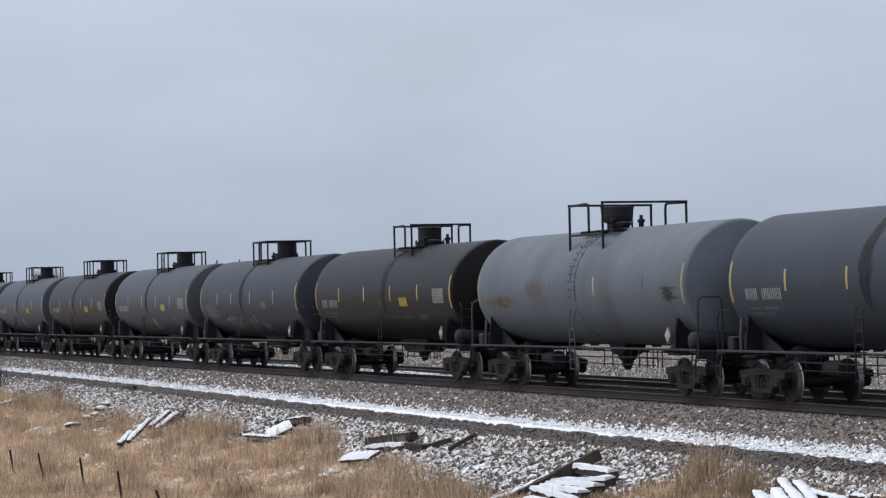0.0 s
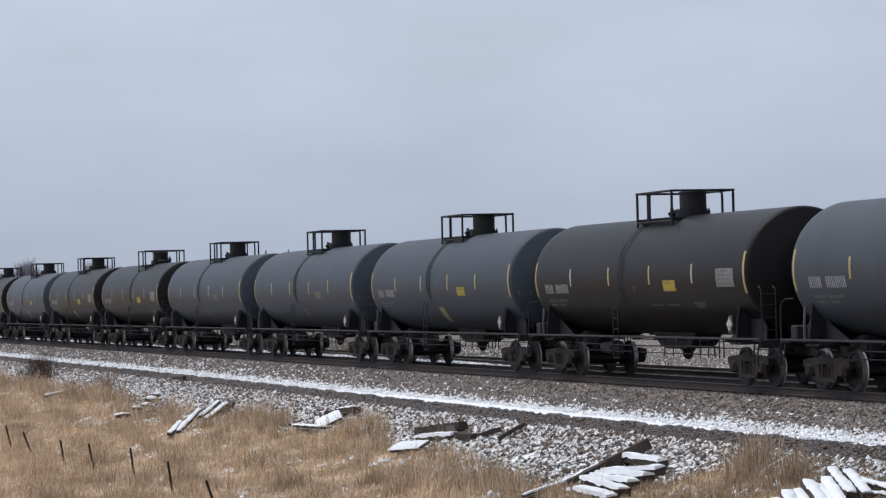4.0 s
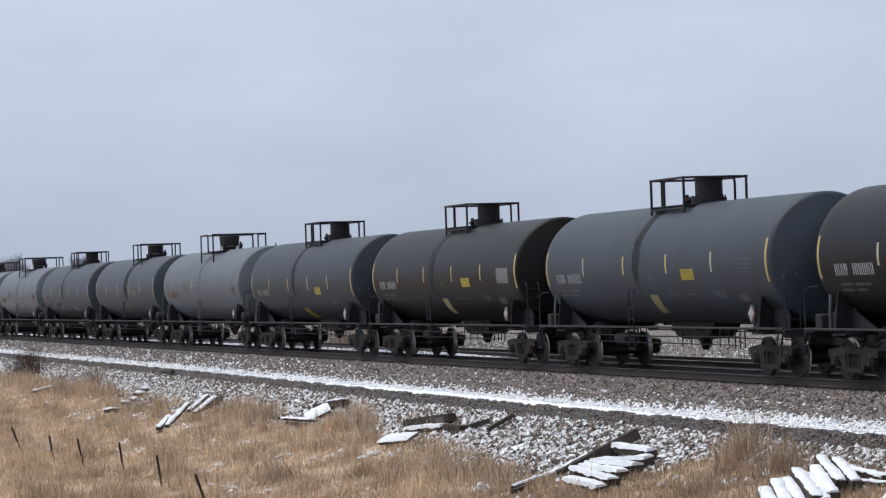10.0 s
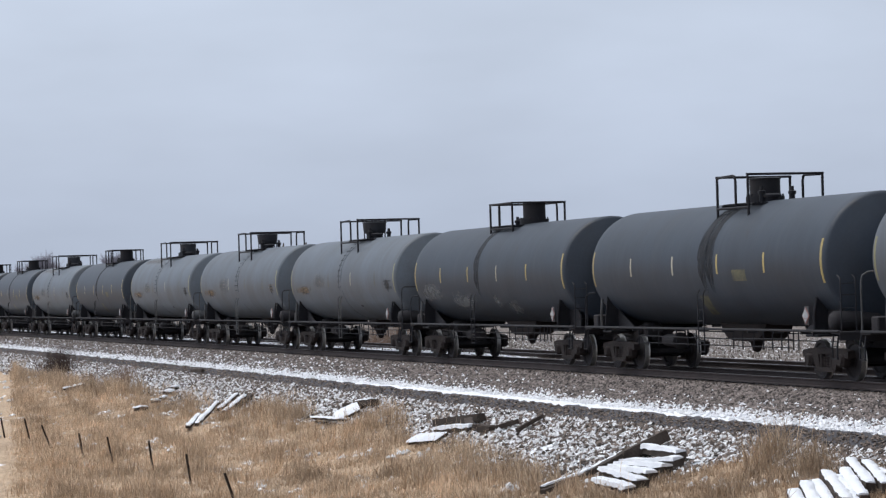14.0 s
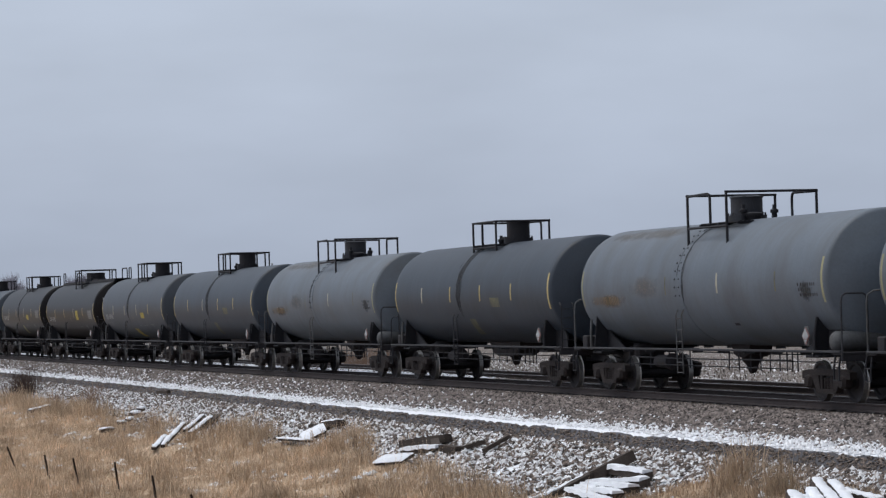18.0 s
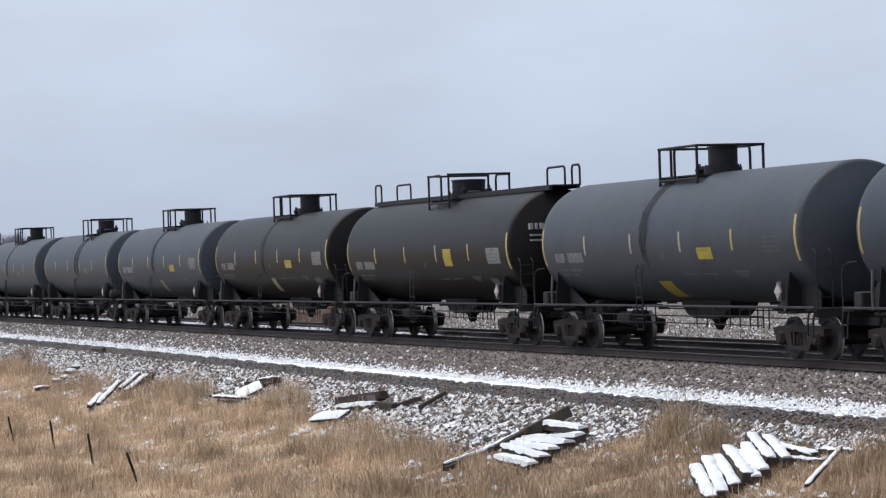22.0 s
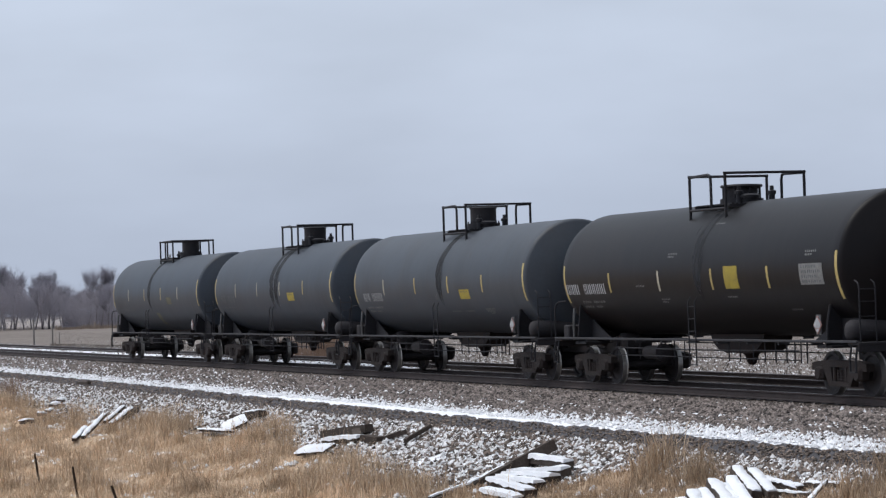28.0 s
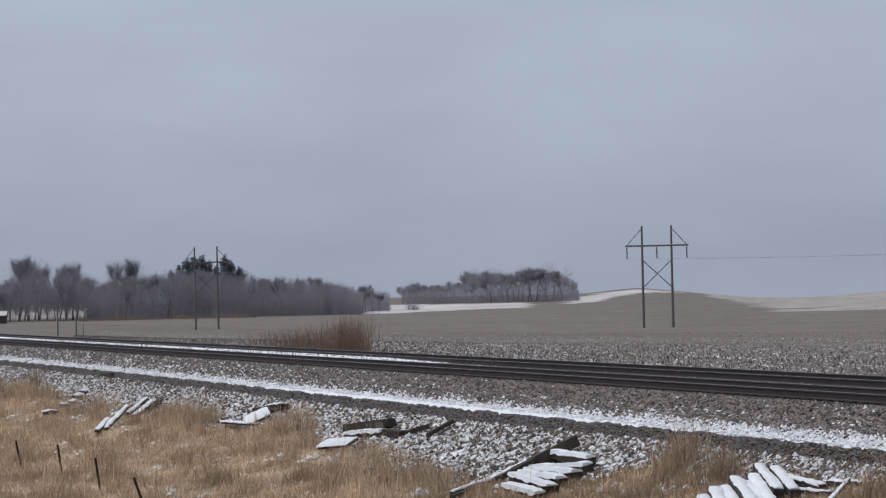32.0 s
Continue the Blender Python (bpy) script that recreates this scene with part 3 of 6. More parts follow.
def build_ground():
    xs = np.concatenate([np.linspace(-4200, -1850, 30), np.linspace(-1820, -420, 110), np.linspace(-412, -215, 60), np.arange(-212, -120, 0.5), np.arange(-119.8, -40, 0.2), np.arange(-39.5, -20, 0.5), np.linspace(-18, 120, 30), np.linspace(140, 1500, 12)])
    ys = np.concatenate([np.linspace(-60, 9, 20), np.arange(10, 20, 0.5), np.arange(20, 26.2, 0.125), np.linspace(26.5, 28.6, 4), np.arange(28.75, 30.0, 0.2), np.linspace(30.3, 33, 5), np.arange(33.4, 37.2, 0.3), np.linspace(38, 80, 30), np.linspace(84, 900, 130), np.linspace(915, 2600, 40)])
    gx, gy = np.meshgrid(xs, ys, indexing="ij")
    # the rows of the bank follow the swing of the ballast foot
    flat_y = gy
    k = np.clip((gy - 16) / 5, 0, 1) * np.clip((25 - gy) / 1.0, 0, 1)
    gy = gy + k * (snow_edge(gx) + 0.035 * waves(gx, gx * 0, 11, 1.1) + 0.02 * waves(gx, gx * 0, 12, 0.4))
    gz = lay(gx, gy)
    nx, ny = gx.shape
    v = np.stack([gx, gy, gz], -1).reshape(-1, 3)
    i, j = np.meshgrid(np.arange(nx - 1), np.arange(ny - 1), indexing="ij")
    a = (i * ny + j).ravel()
    f = np.stack([a, a + ny, a + ny + 1, a + 1], 1)
    c = v[f].mean(1)
    y = flat_y.reshape(-1)[f].mean(1)
    mi = np.full(len(f), 0)
    mi[(c[:, 1] > 17) & (c[:, 1] > turf_edge(c[:, 0]) + 0.25 * waves(c[:, 0], c[:, 1], 12, 2.5))] = 1
    # a darker strip runs along the foot of the ballast bench
    mi[y > 22.74] = 2
    mi[y > 23.0] = 3
    mi[y > 24.8] = 4
    mi[(c[:, 1] > 28.95) & (c[:, 1] < 30.3) & (c[:, 0] < -90 + 5 * waves(c[:, 0], c[:, 1] * 3, 14, 6.0))] = 3
    mi[c[:, 1] > 34.6] = 5
    mi[(c[:, 1] > 105)] = 6
    # thin snow and frost on parts of the far land
    reach, bearing = np.hypot(c[:, 0], c[:, 1]), np.degrees(np.arctan2(c[:, 1], -c[:, 0]))
    wob = 30 * waves(c[:, 0], c[:, 1], 15, 120.0)
    far = c[:, 1] > 105
    mi[far & (bearing > 23.0) & (reach > 760 + wob * 2 + 500 * np.clip(24.6 - bearing, 0, 2))] = 8
    mi[far & (bearing > 20.5) & (bearing < 22.75) & (reach > 1150 + wob + 120 * (bearing - 20.5)) & (reach < 1360 + wob + 45 * (bearing - 20.5))] = 7
    mi[far & (bearing > 16.4) & (bearing < 19.7) & (reach > 965 + wob + 25 * (bearing - 16.4)) & (reach < 1215)] = 7
    mi[far & (bearing > 9.2) & (bearing < 12.3) & (reach > 1080) & (reach < 1400)] = 8
    me = grid_mesh("ground", v, f, [TURF, RUBBLE, FOOTBAND, SNOW, BALLAST, STUBBLE, FIELD, SNOWFIELD, FROST], mi)
    return thing("ground", me, "dead winter turf, snowy ballast and stubble field running to low hills", "ground", kind="structure")


ground = build_ground()


# ---------------------------------------------------------------- tracks
def rail_mesh(x0, x1):
    out = [(-0.07, -0.18), (0.07, -0.18), (0.07, -0.165), (0.012, -0.145), (0.01, -0.05), (0.036, -0.035), (0.036, -0.004), (0.03, 0.0), (-0.03, 0.0), (-0.036, -0.004), (-0.036, -0.035), (-0.01, -0.05), (-0.012, -0.145), (-0.07, -0.165)]
    m = Mesh()
    n = len(out)
    steps = 12
    for k in range(steps + 1):
        x = x0 + (x1 - x0) * k / steps
        m.v += [(x, a, b) for a, b in out]
    for k in range(steps):
        for i in range(n):
            m.f.append((k * n + i, k * n + (i + 1) % n, (k + 1) * n + (i + 1) % n, (k + 1) * n + i))
            m.mi.append(1 if 6 <= i <= 8 else 0)
    return m.done("rail", [STEELRAIL, RAILTOP], 30)


def build_tracks():
    rail = rail_mesh(-1500, 150)
    tie = Mesh().box((0, 0, 0), (0.23, 2.6, 0.18), chamfer=0.015).done("tie", TIE)
    plate = Mesh().box((0, 0, 0), (0.19, 0.36, 0.02)).done("tie_plate", IRON, 0)
    for label, yc in (("near railway track with dark steel rails on timber ties", TRACK), ("farther railway track with snow between its rails", SECOND)):
        track = thing("railway_track", None, label, "railway track", (0, yc, 0), kind="structure")
        for s in (-1, 1):
            part("rail", rail, track, (0, 0.755 * s, 0), "dark steel rail with a worn bright head")
        near = 150
        for i in range(near):
            x = -40 - i * 0.55
            part("tie", tie, track, pose(x, random.uniform(-0.04, 0.04), -0.29, 0, 0, random.uniform(-0.6, 0.6)))
        rest = Mesh()
        for i in range(280):
            rest.box((-40 - near * 0.55 - i * 0.55, random.uniform(-0.04, 0.04), -0.29), (0.23, 2.6, 0.18))
        tagged(part("ties_beyond", rest.done("ties_beyond", TIE, 0), track), kind="stuff")
        plates = Mesh()
        for i in range(430):
            for s in (-1, 1):
                plates.box((-40 - i * 0.55, 0.755 * s, -0.19), (0.19, 0.36, 0.025))
        tagged(part("tie_plates", plates.done("tie_plates", IRON, 0), track), kind="stuff")
    snow = Mesh()
    for i in range(220):
        x = -45 - i * 0.75
        for y in (SECOND - 0.3, SECOND + 0.35):
            if random.random() < 0.75:
                snow.box((x, y + random.uniform(-0.25, 0.25), -0.235), (random.uniform(0.3, 0.9), random.uniform(0.2, 0.5), 0.05), Matrix.Rotation(random.uniform(-0.4, 0.4), 3, "Z"), chamfer=0.02)
    thing("snow_patches", snow.done("snow_patches", SNOW), "thin snow lying between the rails of the far track", "snow", kind="stuff")


build_tracks()


# ---------------------------------------------------------------- tank cars
RADIUS, AXIS = 1.53, 2.73      # tank radius and the height of its axis
HALF, ENDS = 7.78, 0.62        # half the straight shell, depth of the dished heads
MADE = {}


def cached(key, make):
    if key not in MADE:
        MADE[key] = make()
    return MADE[key]


def on_shell(x, angle, lift=0.004):
    """A point on the side of the tank that faces the lens; angle in degrees above the axis."""
    a = radians(angle)
    return (x, -(RADIUS + lift) * math.cos(a), AXIS + (RADIUS + lift) * math.sin(a))


def decal(name, mat, corners, nx=2, na=6, lift=0.004, gaps=None):
    """A thin sheet laid round the shell. corners: (x, angle) lower left, lower right, upper right, upper left."""
    m = Mesh()
    (x0, a0), (x1, a1), (x2, a2), (x3, a3) = corners
    for k, d in ((0, lift), (1, 0.001)):
        for i in range(nx + 1):
            for j in range(na + 1):
                u, w = i / nx, j / na
                x = (x0 * (1 - u) + x1 * u) * (1 - w) + (x3 * (1 - u) + x2 * u) * w
                a = (a0 * (1 - u) + a1 * u) * (1 - w) + (a3 * (1 - u) + a2 * u) * w
                m.v.append(on_shell(x, a, d))
    n = na + 1
    for i in range(nx):
        for j in range(na):
            q = (i * n + j, (i + 1) * n + j, (i + 1) * n + j + 1, i * n + j + 1)
            m.f.append(q)
            m.mi.append(0)
    return m.done(name, mat, 60)


def spill(name, mat, half, seed, top=66, low=-27):
    """A dark uneven stain that has run down the shell from the fittings on top."""
    r = random.Random(seed)
    m = Mesh()
    n = 22
    left = right = half
    for k in range(n + 1):
        a = top + (low - top) * k / n
        left = 0.6 * left + 0.4 * half * r.uniform(0.3, 1.5)
        right = 0.6 * right + 0.4 * half * r.uniform(0.3, 1.5)
        f = 1.0 if k < n * 0.6 else 1.0 - 0.8 * (k - n * 0.6) / (n * 0.4)
        m.v += [on_shell(-left * f, a, 0.003), on_shell(right * f, a, 0.003)]
        if k:
            m.f.append((2 * k - 2, 2 * k, 2 * k + 1, 2 * k - 1))
            m.mi.append(0)
    return m.done(name, mat, 60)


def bolt_strip(name, mat):
    """A line of small bolts on the shell beside the girth ring."""
    m = Mesh()
    for k in range(11):
        a = 66 - 7.6 * k
        o = len(m.v)
        m.v += [on_shell(-0.014, a - 0.55, 0.02), on_shell(0.014, a - 0.55, 0.02), on_shell(0.014, a + 0.55, 0.02), on_shell(-0.014, a + 0.55, 0.02)]
        m.v += [on_shell(-0.022, a - 0.8, 0), on_shell(0.022, a - 0.8, 0), on_shell(0.022, a + 0.8, 0), on_shell(-0.022, a + 0.8, 0)]
        m.f += [(o, o + 1, o + 2, o + 3)] + [(o + 4 + e, o + 4 + (e + 1) % 4, o + (e + 1) % 4, o + e) for e in range(4)]
        m.mi += [0] * 5
    return m.done(name, mat, 0)


def letter_bars(name, mat, x0, angle, widths, height, gap=0.05):
    """Lettering that cannot be given: a row of small upright bars of its size."""
    m = Mesh()
    x = x0
    for w in widths:
        if w > 0:
            for s in ((0.0, 0.3), (0.66, 0.96)):
                a0, a1 = angle, angle + height
                xs = (x + w * s[0], x + w * s[1])
                n = max(1, round(height / 3))
                o = len(m.v)
                m.v += [on_shell(xs[e], a0 + (a1 - a0) * k / n) for k in range(n + 1) for e in (0, 1)]
                m.f += [(o + 2 * k, o + 2 * k + 1, o + 2 * k + 3, o + 2 * k + 2) for k in range(n)]
                m.mi += [0] * n
        x += abs(w) + gap
    return m.done(name, mat, 0)


def scrawl(name, mat, x0, x1, low, high, n, seed):
    """Sprayed loops and strokes on the lower shell."""
    r = random.Random(seed)
    m = Mesh()
    for k in range(n):
        x, a = r.uniform(x0, x1), r.uniform(low, high)
        d, t = r.uniform(0, 6.28), r.uniform(0.02, 0.06)
        for s in range(r.randint(1, 3)):
            nx, na = x + math.cos(d) * 0.16, a + math.sin(d) * 6.5
            px, pa = -math.sin(d) * t, math.cos(d) * t * 36
            o = len(m.v)
            m.v += [on_shell(x - px, a - pa, 0.005), on_shell(nx - px, na - pa, 0.005), on_shell(nx + px, na + pa, 0.005), on_shell(x + px, a + pa, 0.005)]
            m.f.append((o, o + 1, o + 2, o + 3))
            m.mi.append(0)
            x, a, d = nx, na, d + r.uniform(-1.3, 1.3)
    return m.done(name, mat, 0)


def head_profile():
    """Half outline of a dished head: tight knuckle, then a shallow dome. (depth, radius) from the rim inwards."""
    k = 0.16
    out = [(k * math.sin(radians(a)), RADIUS - k + k * math.cos(radians(a))) for a in (0, 20, 40, 55, 66)]
    d0, r0 = out[-1]
    for i in range(1, 8):
        u = i / 7
        out.append((d0 + (ENDS - d0) * (1 - (1 - u) ** 2), max(r0 * (1 - u), 0.02)))
    return out


def tank_mesh(mat):
    head = head_profile()
    prof = [(-HALF - d, r) for d, r in reversed(head)]
    prof += [(x, RADIUS) for x in np.linspace(-HALF + 0.3, HALF - 0.3, 9)]
    prof += [(HALF + d, r) for d, r in head]
    return Mesh().lathe(prof, 72, "x", (0, 0, AXIS)).done("tank", mat, 50)


def band_mesh():
    m = Mesh()
    m.lathe([(-0.13, RADIUS - 0.01), (-0.13, RADIUS + 0.006), (0.13, RADIUS + 0.006), (0.13, RADIUS - 0.01)], 72, "x", (0, 0, AXIS))
    return m


def ladder_mesh():
    """Short ladder that hangs beside the shell past the side sill."""
    m = Mesh()
    for s in (-0.19, 0.19):
        m.tube([(s, -1.55, 0.55), (s, -1.56, 2.0), (s, -1.5, 2.12)], 0.018, 5)
    for z in (0.58, 0.83, 1.08, 1.34, 1.62, 1.9):
        m.rod((-0.19, -1.555, z), (0.19, -1.555, z), 0.014, 5)
    return m


def wheelset_mesh():
    m = Mesh()
    for s in (-1, 1):
        y = 0.74 * s
        prof = [(-0.065, 0.08), (-0.065, 0.14), (-0.03, 0.16), (-0.03, 0.36), (-0.065, 0.39), (-0.065, 0.457), (0.045, 0.463), (0.06, 0.485), (0.072, 0.48), (0.072, 0.39), (0.03, 0.36), (0.03, 0.16), (0.08, 0.14), (0.08, 0.08)]
        o = len(m.f)
        m.lathe([(a * -s, r) for a, r in prof], 28, "y", (0, y, 0))
        # the rolling tread and the worn rim shine
        for k in range(o, len(m.f)):
            out = [math.hypot(m.v[i][0], m.v[i][2]) for i in m.f[k]]
            if min(out) > 0.45:
                m.mi[k] = 1
    m.rod((0, -1.02, 0), (0, 1.02, 0), 0.085, 12)
    for s in (-1, 1):
        m.lathe([(0.9 * s, 0.1), (1.1 * s, 0.1), (1.13 * s, 0.05)], 10, "y")
    return m.done("wheelset", [IRON, TREAD], 40)


def sideframe_mesh():
    """Cast three-piece side frame with its spring window."""
    m = Mesh()
    top = [(-1.25, 0.52), (-1.25, 0.68), (-0.95, 0.72), (-0.55, 0.74), (0.55, 0.74), (0.95, 0.72), (1.25, 0.68), (1.25, 0.52), (0.75, 0.54), (0.4, 0.6), (-0.4, 0.6), (-0.75, 0.54)]
    m.extrude(top, -0.09, 0.09)
    for s in (-1, 1):
        m.extrude([(0.4 * s, 0.62), (0.75 * s, 0.56), (0.5 * s, 0.22), (0.3 * s, 0.2)], -0.085, 0.085)
        m.box((0.27 * s, 0, 0.42), (0.1, 0.16, 0.4), chamfer=0.02)
        m.box((0.89 * s, -0.02, 0.46), (0.34, 0.24, 0.3), chamfer=0.05)
        m.lathe([(-0.16, 0.115), (-0.13, 0.14), (0.05, 0.14)], 12, "y", (0.89 * s, 0, 0.457))
    m.extrude([(-0.52, 0.2), (0.52, 0.2), (0.42, 0.3), (-0.42, 0.3)], -0.1, 0.1)
    for x in (-0.15, 0.0, 0.15):
        m.lathe([(0.3 + 0.03 * k, 0.062 if k % 2 else 0.05) for k in range(9)], 10, "z", (x, 0, 0))
    return m.done("side_frame", TRUCKIRON, 35)


def bolster_mesh():
    m = Mesh()
    m.extrude([(-1.0, 0.48), (-0.5, 0.36), (0.5, 0.36), (1.0, 0.48), (1.0, 0.62), (0.4, 0.7), (-0.4, 0.7), (-1.0, 0.62)], -0.19, 0.19, "x")
    for s in (-1, 1):
        m.box((0.42 * s, 0, 0.36), (0.08, 1.5, 0.12), chamfer=0.02)
        for y in (-0.74, 0.74):
            m.box((0.4 * s, y, 0.44), (0.07, 0.14, 0.32), chamfer=0.02)
    return m.done("bolster", IRON, 35)


def cage(car, kind, x0, more=0.0, along=0.0, cover="drum"):
    """The platform on top with its railing, hatch housing and valves. x0: where the railing begins."""
    span, w, top = {"left": (2.27, 0.85, 4.89), "right": (2.0, 0.98, 4.89), "wide": (2.48, 1.17, 4.905), "walk": (1.9, 0.95, 4.92)}[kind]
    span += more
    x1 = x0 + span
    r = 0.034
    deck_z = 4.1

    def post(x, y, low=None):
        sag = AXIS + math.sqrt(RADIUS ** 2 - y ** 2) - 0.05 if low is None else low
        part("post", cached(("post", round(sag, 2), top), lambda: Mesh().rod((0, 0, sag), (0, 0, top), r, 6).done("post", RAILING)), car, (x, y, 0))

    def bar(name, a, b):
        part(name, cached((name, tuple(round(q - p, 2) for p, q in zip(a, b))), lambda: Mesh().rod((0, 0, 0), tuple(q - p for p, q in zip(a, b)), r, 6).done(name, RAILING)), car, a)

    for y in (-w, w):
        for x in (x0, x1):
            post(x, y)
    for x in (x0, x1):
        bar("top_rail", (x, -w - r, top), (x, w + r, top))
    if kind == "left":
        down = cached("corner_rail", lambda: Mesh().tube([(0, 0, 4.12), (0, 0, top - 0.14), (0.03, 0, top - 0.04), (0.13, 0, top - 0.005), (0.4, 0, top)], r, 7).done("corner_rail", RAILING))
        part("corner_rail", down, car, (x0 + 0.92, -w, 0))
        part("corner_rail", down, car, pose(x1 - 0.75, w, 0, 0, 0, 180))
        post(x0, -w + 0.3)
        for y in (-w, w):
            bar("top_rail", (x0, y, top), (x1, y, top))
            bar("toe_rail", (x0, y, deck_z + 0.02), (x1, y, deck_z + 0.02))
        bar("toe_rail", (x0, -w, deck_z + 0.02), (x0, w, deck_z + 0.02))
    else:
        # a rail from one corner that bends down and leaves an opening
        run = 1.45 if kind == "wide" else 1.2
        bend = cached(("bend", kind), lambda: Mesh().tube([(0, 0, top - 0.02), (run - 0.14, 0, top), (run - 0.04, 0, top - 0.03), (run, 0, top - 0.13), (run, 0, 4.12)], r, 7).done("bent_rail", RAILING))
        part("bent_rail", bend, car, (x0, -w, 0))
        part("bent_rail", bend, car, pose(x1, w, 0, 0, 0, 180))
        bar("toe_rail", (x0, -w, deck_z), (x1, -w, deck_z))
        bar("toe_rail", (x0, w, deck_z), (x1, w, deck_z))
    mid = (x0 + x1) / 2
    for y in (-1, 1):
        def deck():
            m = Mesh()
            for i in range(4):
                m.box((0, y * (0.5 + 0.1 * i), 4.2), (span, 0.06, 0.03))
            for x in (-span / 2 + 0.05, 0, span / 2 - 0.05):
                m.box((x, y * 0.66, 4.165), (0.06, 0.44, 0.06))
            return m.done("platform", RAILING, 0)
        part("platform", cached(("deck", kind, more, y), deck), car, (mid, 0, 0))
    # the hatch housing and the valves beside it
    hx = x0 + {"left": 1.85, "right": 0.72, "wide": 0.5, "walk": 0.95}[kind] + along
    side = -1 if kind == "left" else 1
    tall, rad = {"left": (0.6, 0.35), "right": (0.56, 0.38), "wide": (0.56, 0.39), "walk": (0.5, 0.5)}[kind]

    def housing():
        m = Mesh()
        if cover == "bowl":
            # an open bowl on a narrower neck
            m.lathe([(4.15, 0.26), (4.4, 0.26), (4.44, 0.36), (4.5, 0.41), (4.62, 0.43), (4.82, 0.44), (4.82, 0.46), (4.85, 0.46), (4.86, 0.4)], 28, "z")
            for k in range(6):
                a = 6.283 * k / 6
                m.rod((math.cos(a) * 0.4, math.sin(a) * 0.4, 4.12), (math.cos(a) * 0.4, math.sin(a) * 0.4, 4.5), 0.025, 6)
            return m.done("housing", HOUSING, 35)
        if cover == "lid":
            # a squat drum under a broad overhanging lid
            m.lathe([(4.15, 0.5), (4.34, 0.5), (4.34, 0.38), (4.58, 0.38), (4.6, 0.47), (4.63, 0.49), (4.66, 0.47), (4.68, 0.2)], 28, "z")
            for k in range(8):
                a = 6.283 * k / 8
                m.rod((math.cos(a) * 0.45, math.sin(a) * 0.45, 4.3), (math.cos(a) * 0.45, math.sin(a) * 0.45, 4.62), 0.022, 6)
            return m.done("housing", RAILING, 35)
        m.lathe([(4.15, rad + 0.1), (4.38, rad + 0.1), (4.38, rad), (4.24 + tall, rad), (4.24 + tall, rad + 0.025), (4.27 + tall, rad + 0.025), (4.29 + tall, rad - 0.06)], 28, "z")
        for k in range(10):
            a = 6.283 * k / 10
            m.rod((math.cos(a) * (rad + 0.06), math.sin(a) * (rad + 0.06), 4.36), (math.cos(a) * (rad + 0.06), math.sin(a) * (rad + 0.06), 4.44), 0.022, 6)
        m.rod((-rad - 0.03, 0, 4.2 + tall), (-rad - 0.1, 0, 4.2 + tall), 0.04, 6)
        return m.done("housing", HOUSING if kind == "wide" else RAILING, 35)

    part("housing", cached(("housing", kind, cover), housing), car, (hx, 0, 0), "round protective valve housing")
    flange = cached("nozzle", lambda: Mesh().lathe([(4.15, 0.22), (4.34, 0.22), (4.34, 0.27), (4.4, 0.27), (4.43, 0.22), (4.44, 0.08)], 20, "z").done("manway", RAILING, 35))
    part("manway", flange, car, (hx + side * 0.58, -0.1, 0))
    valve = cached("valve", lambda: Mesh().lathe([(4.2, 0.07), (4.42, 0.07), (4.43, 0.1), (4.5, 0.1), (4.52, 0.05), (4.62, 0.045)], 10, "z").rod((-0.1, 0, 4.47), (0.1, 0, 4.47), 0.03, 6).done("valve", RAILING, 35))
    part("valve", valve, car, (hx + side * 0.62, -0.35, -0.14 if kind == "left" else 0))
    part("valve", valve, car, (hx + side * 1.1, 0.25, -0.03))


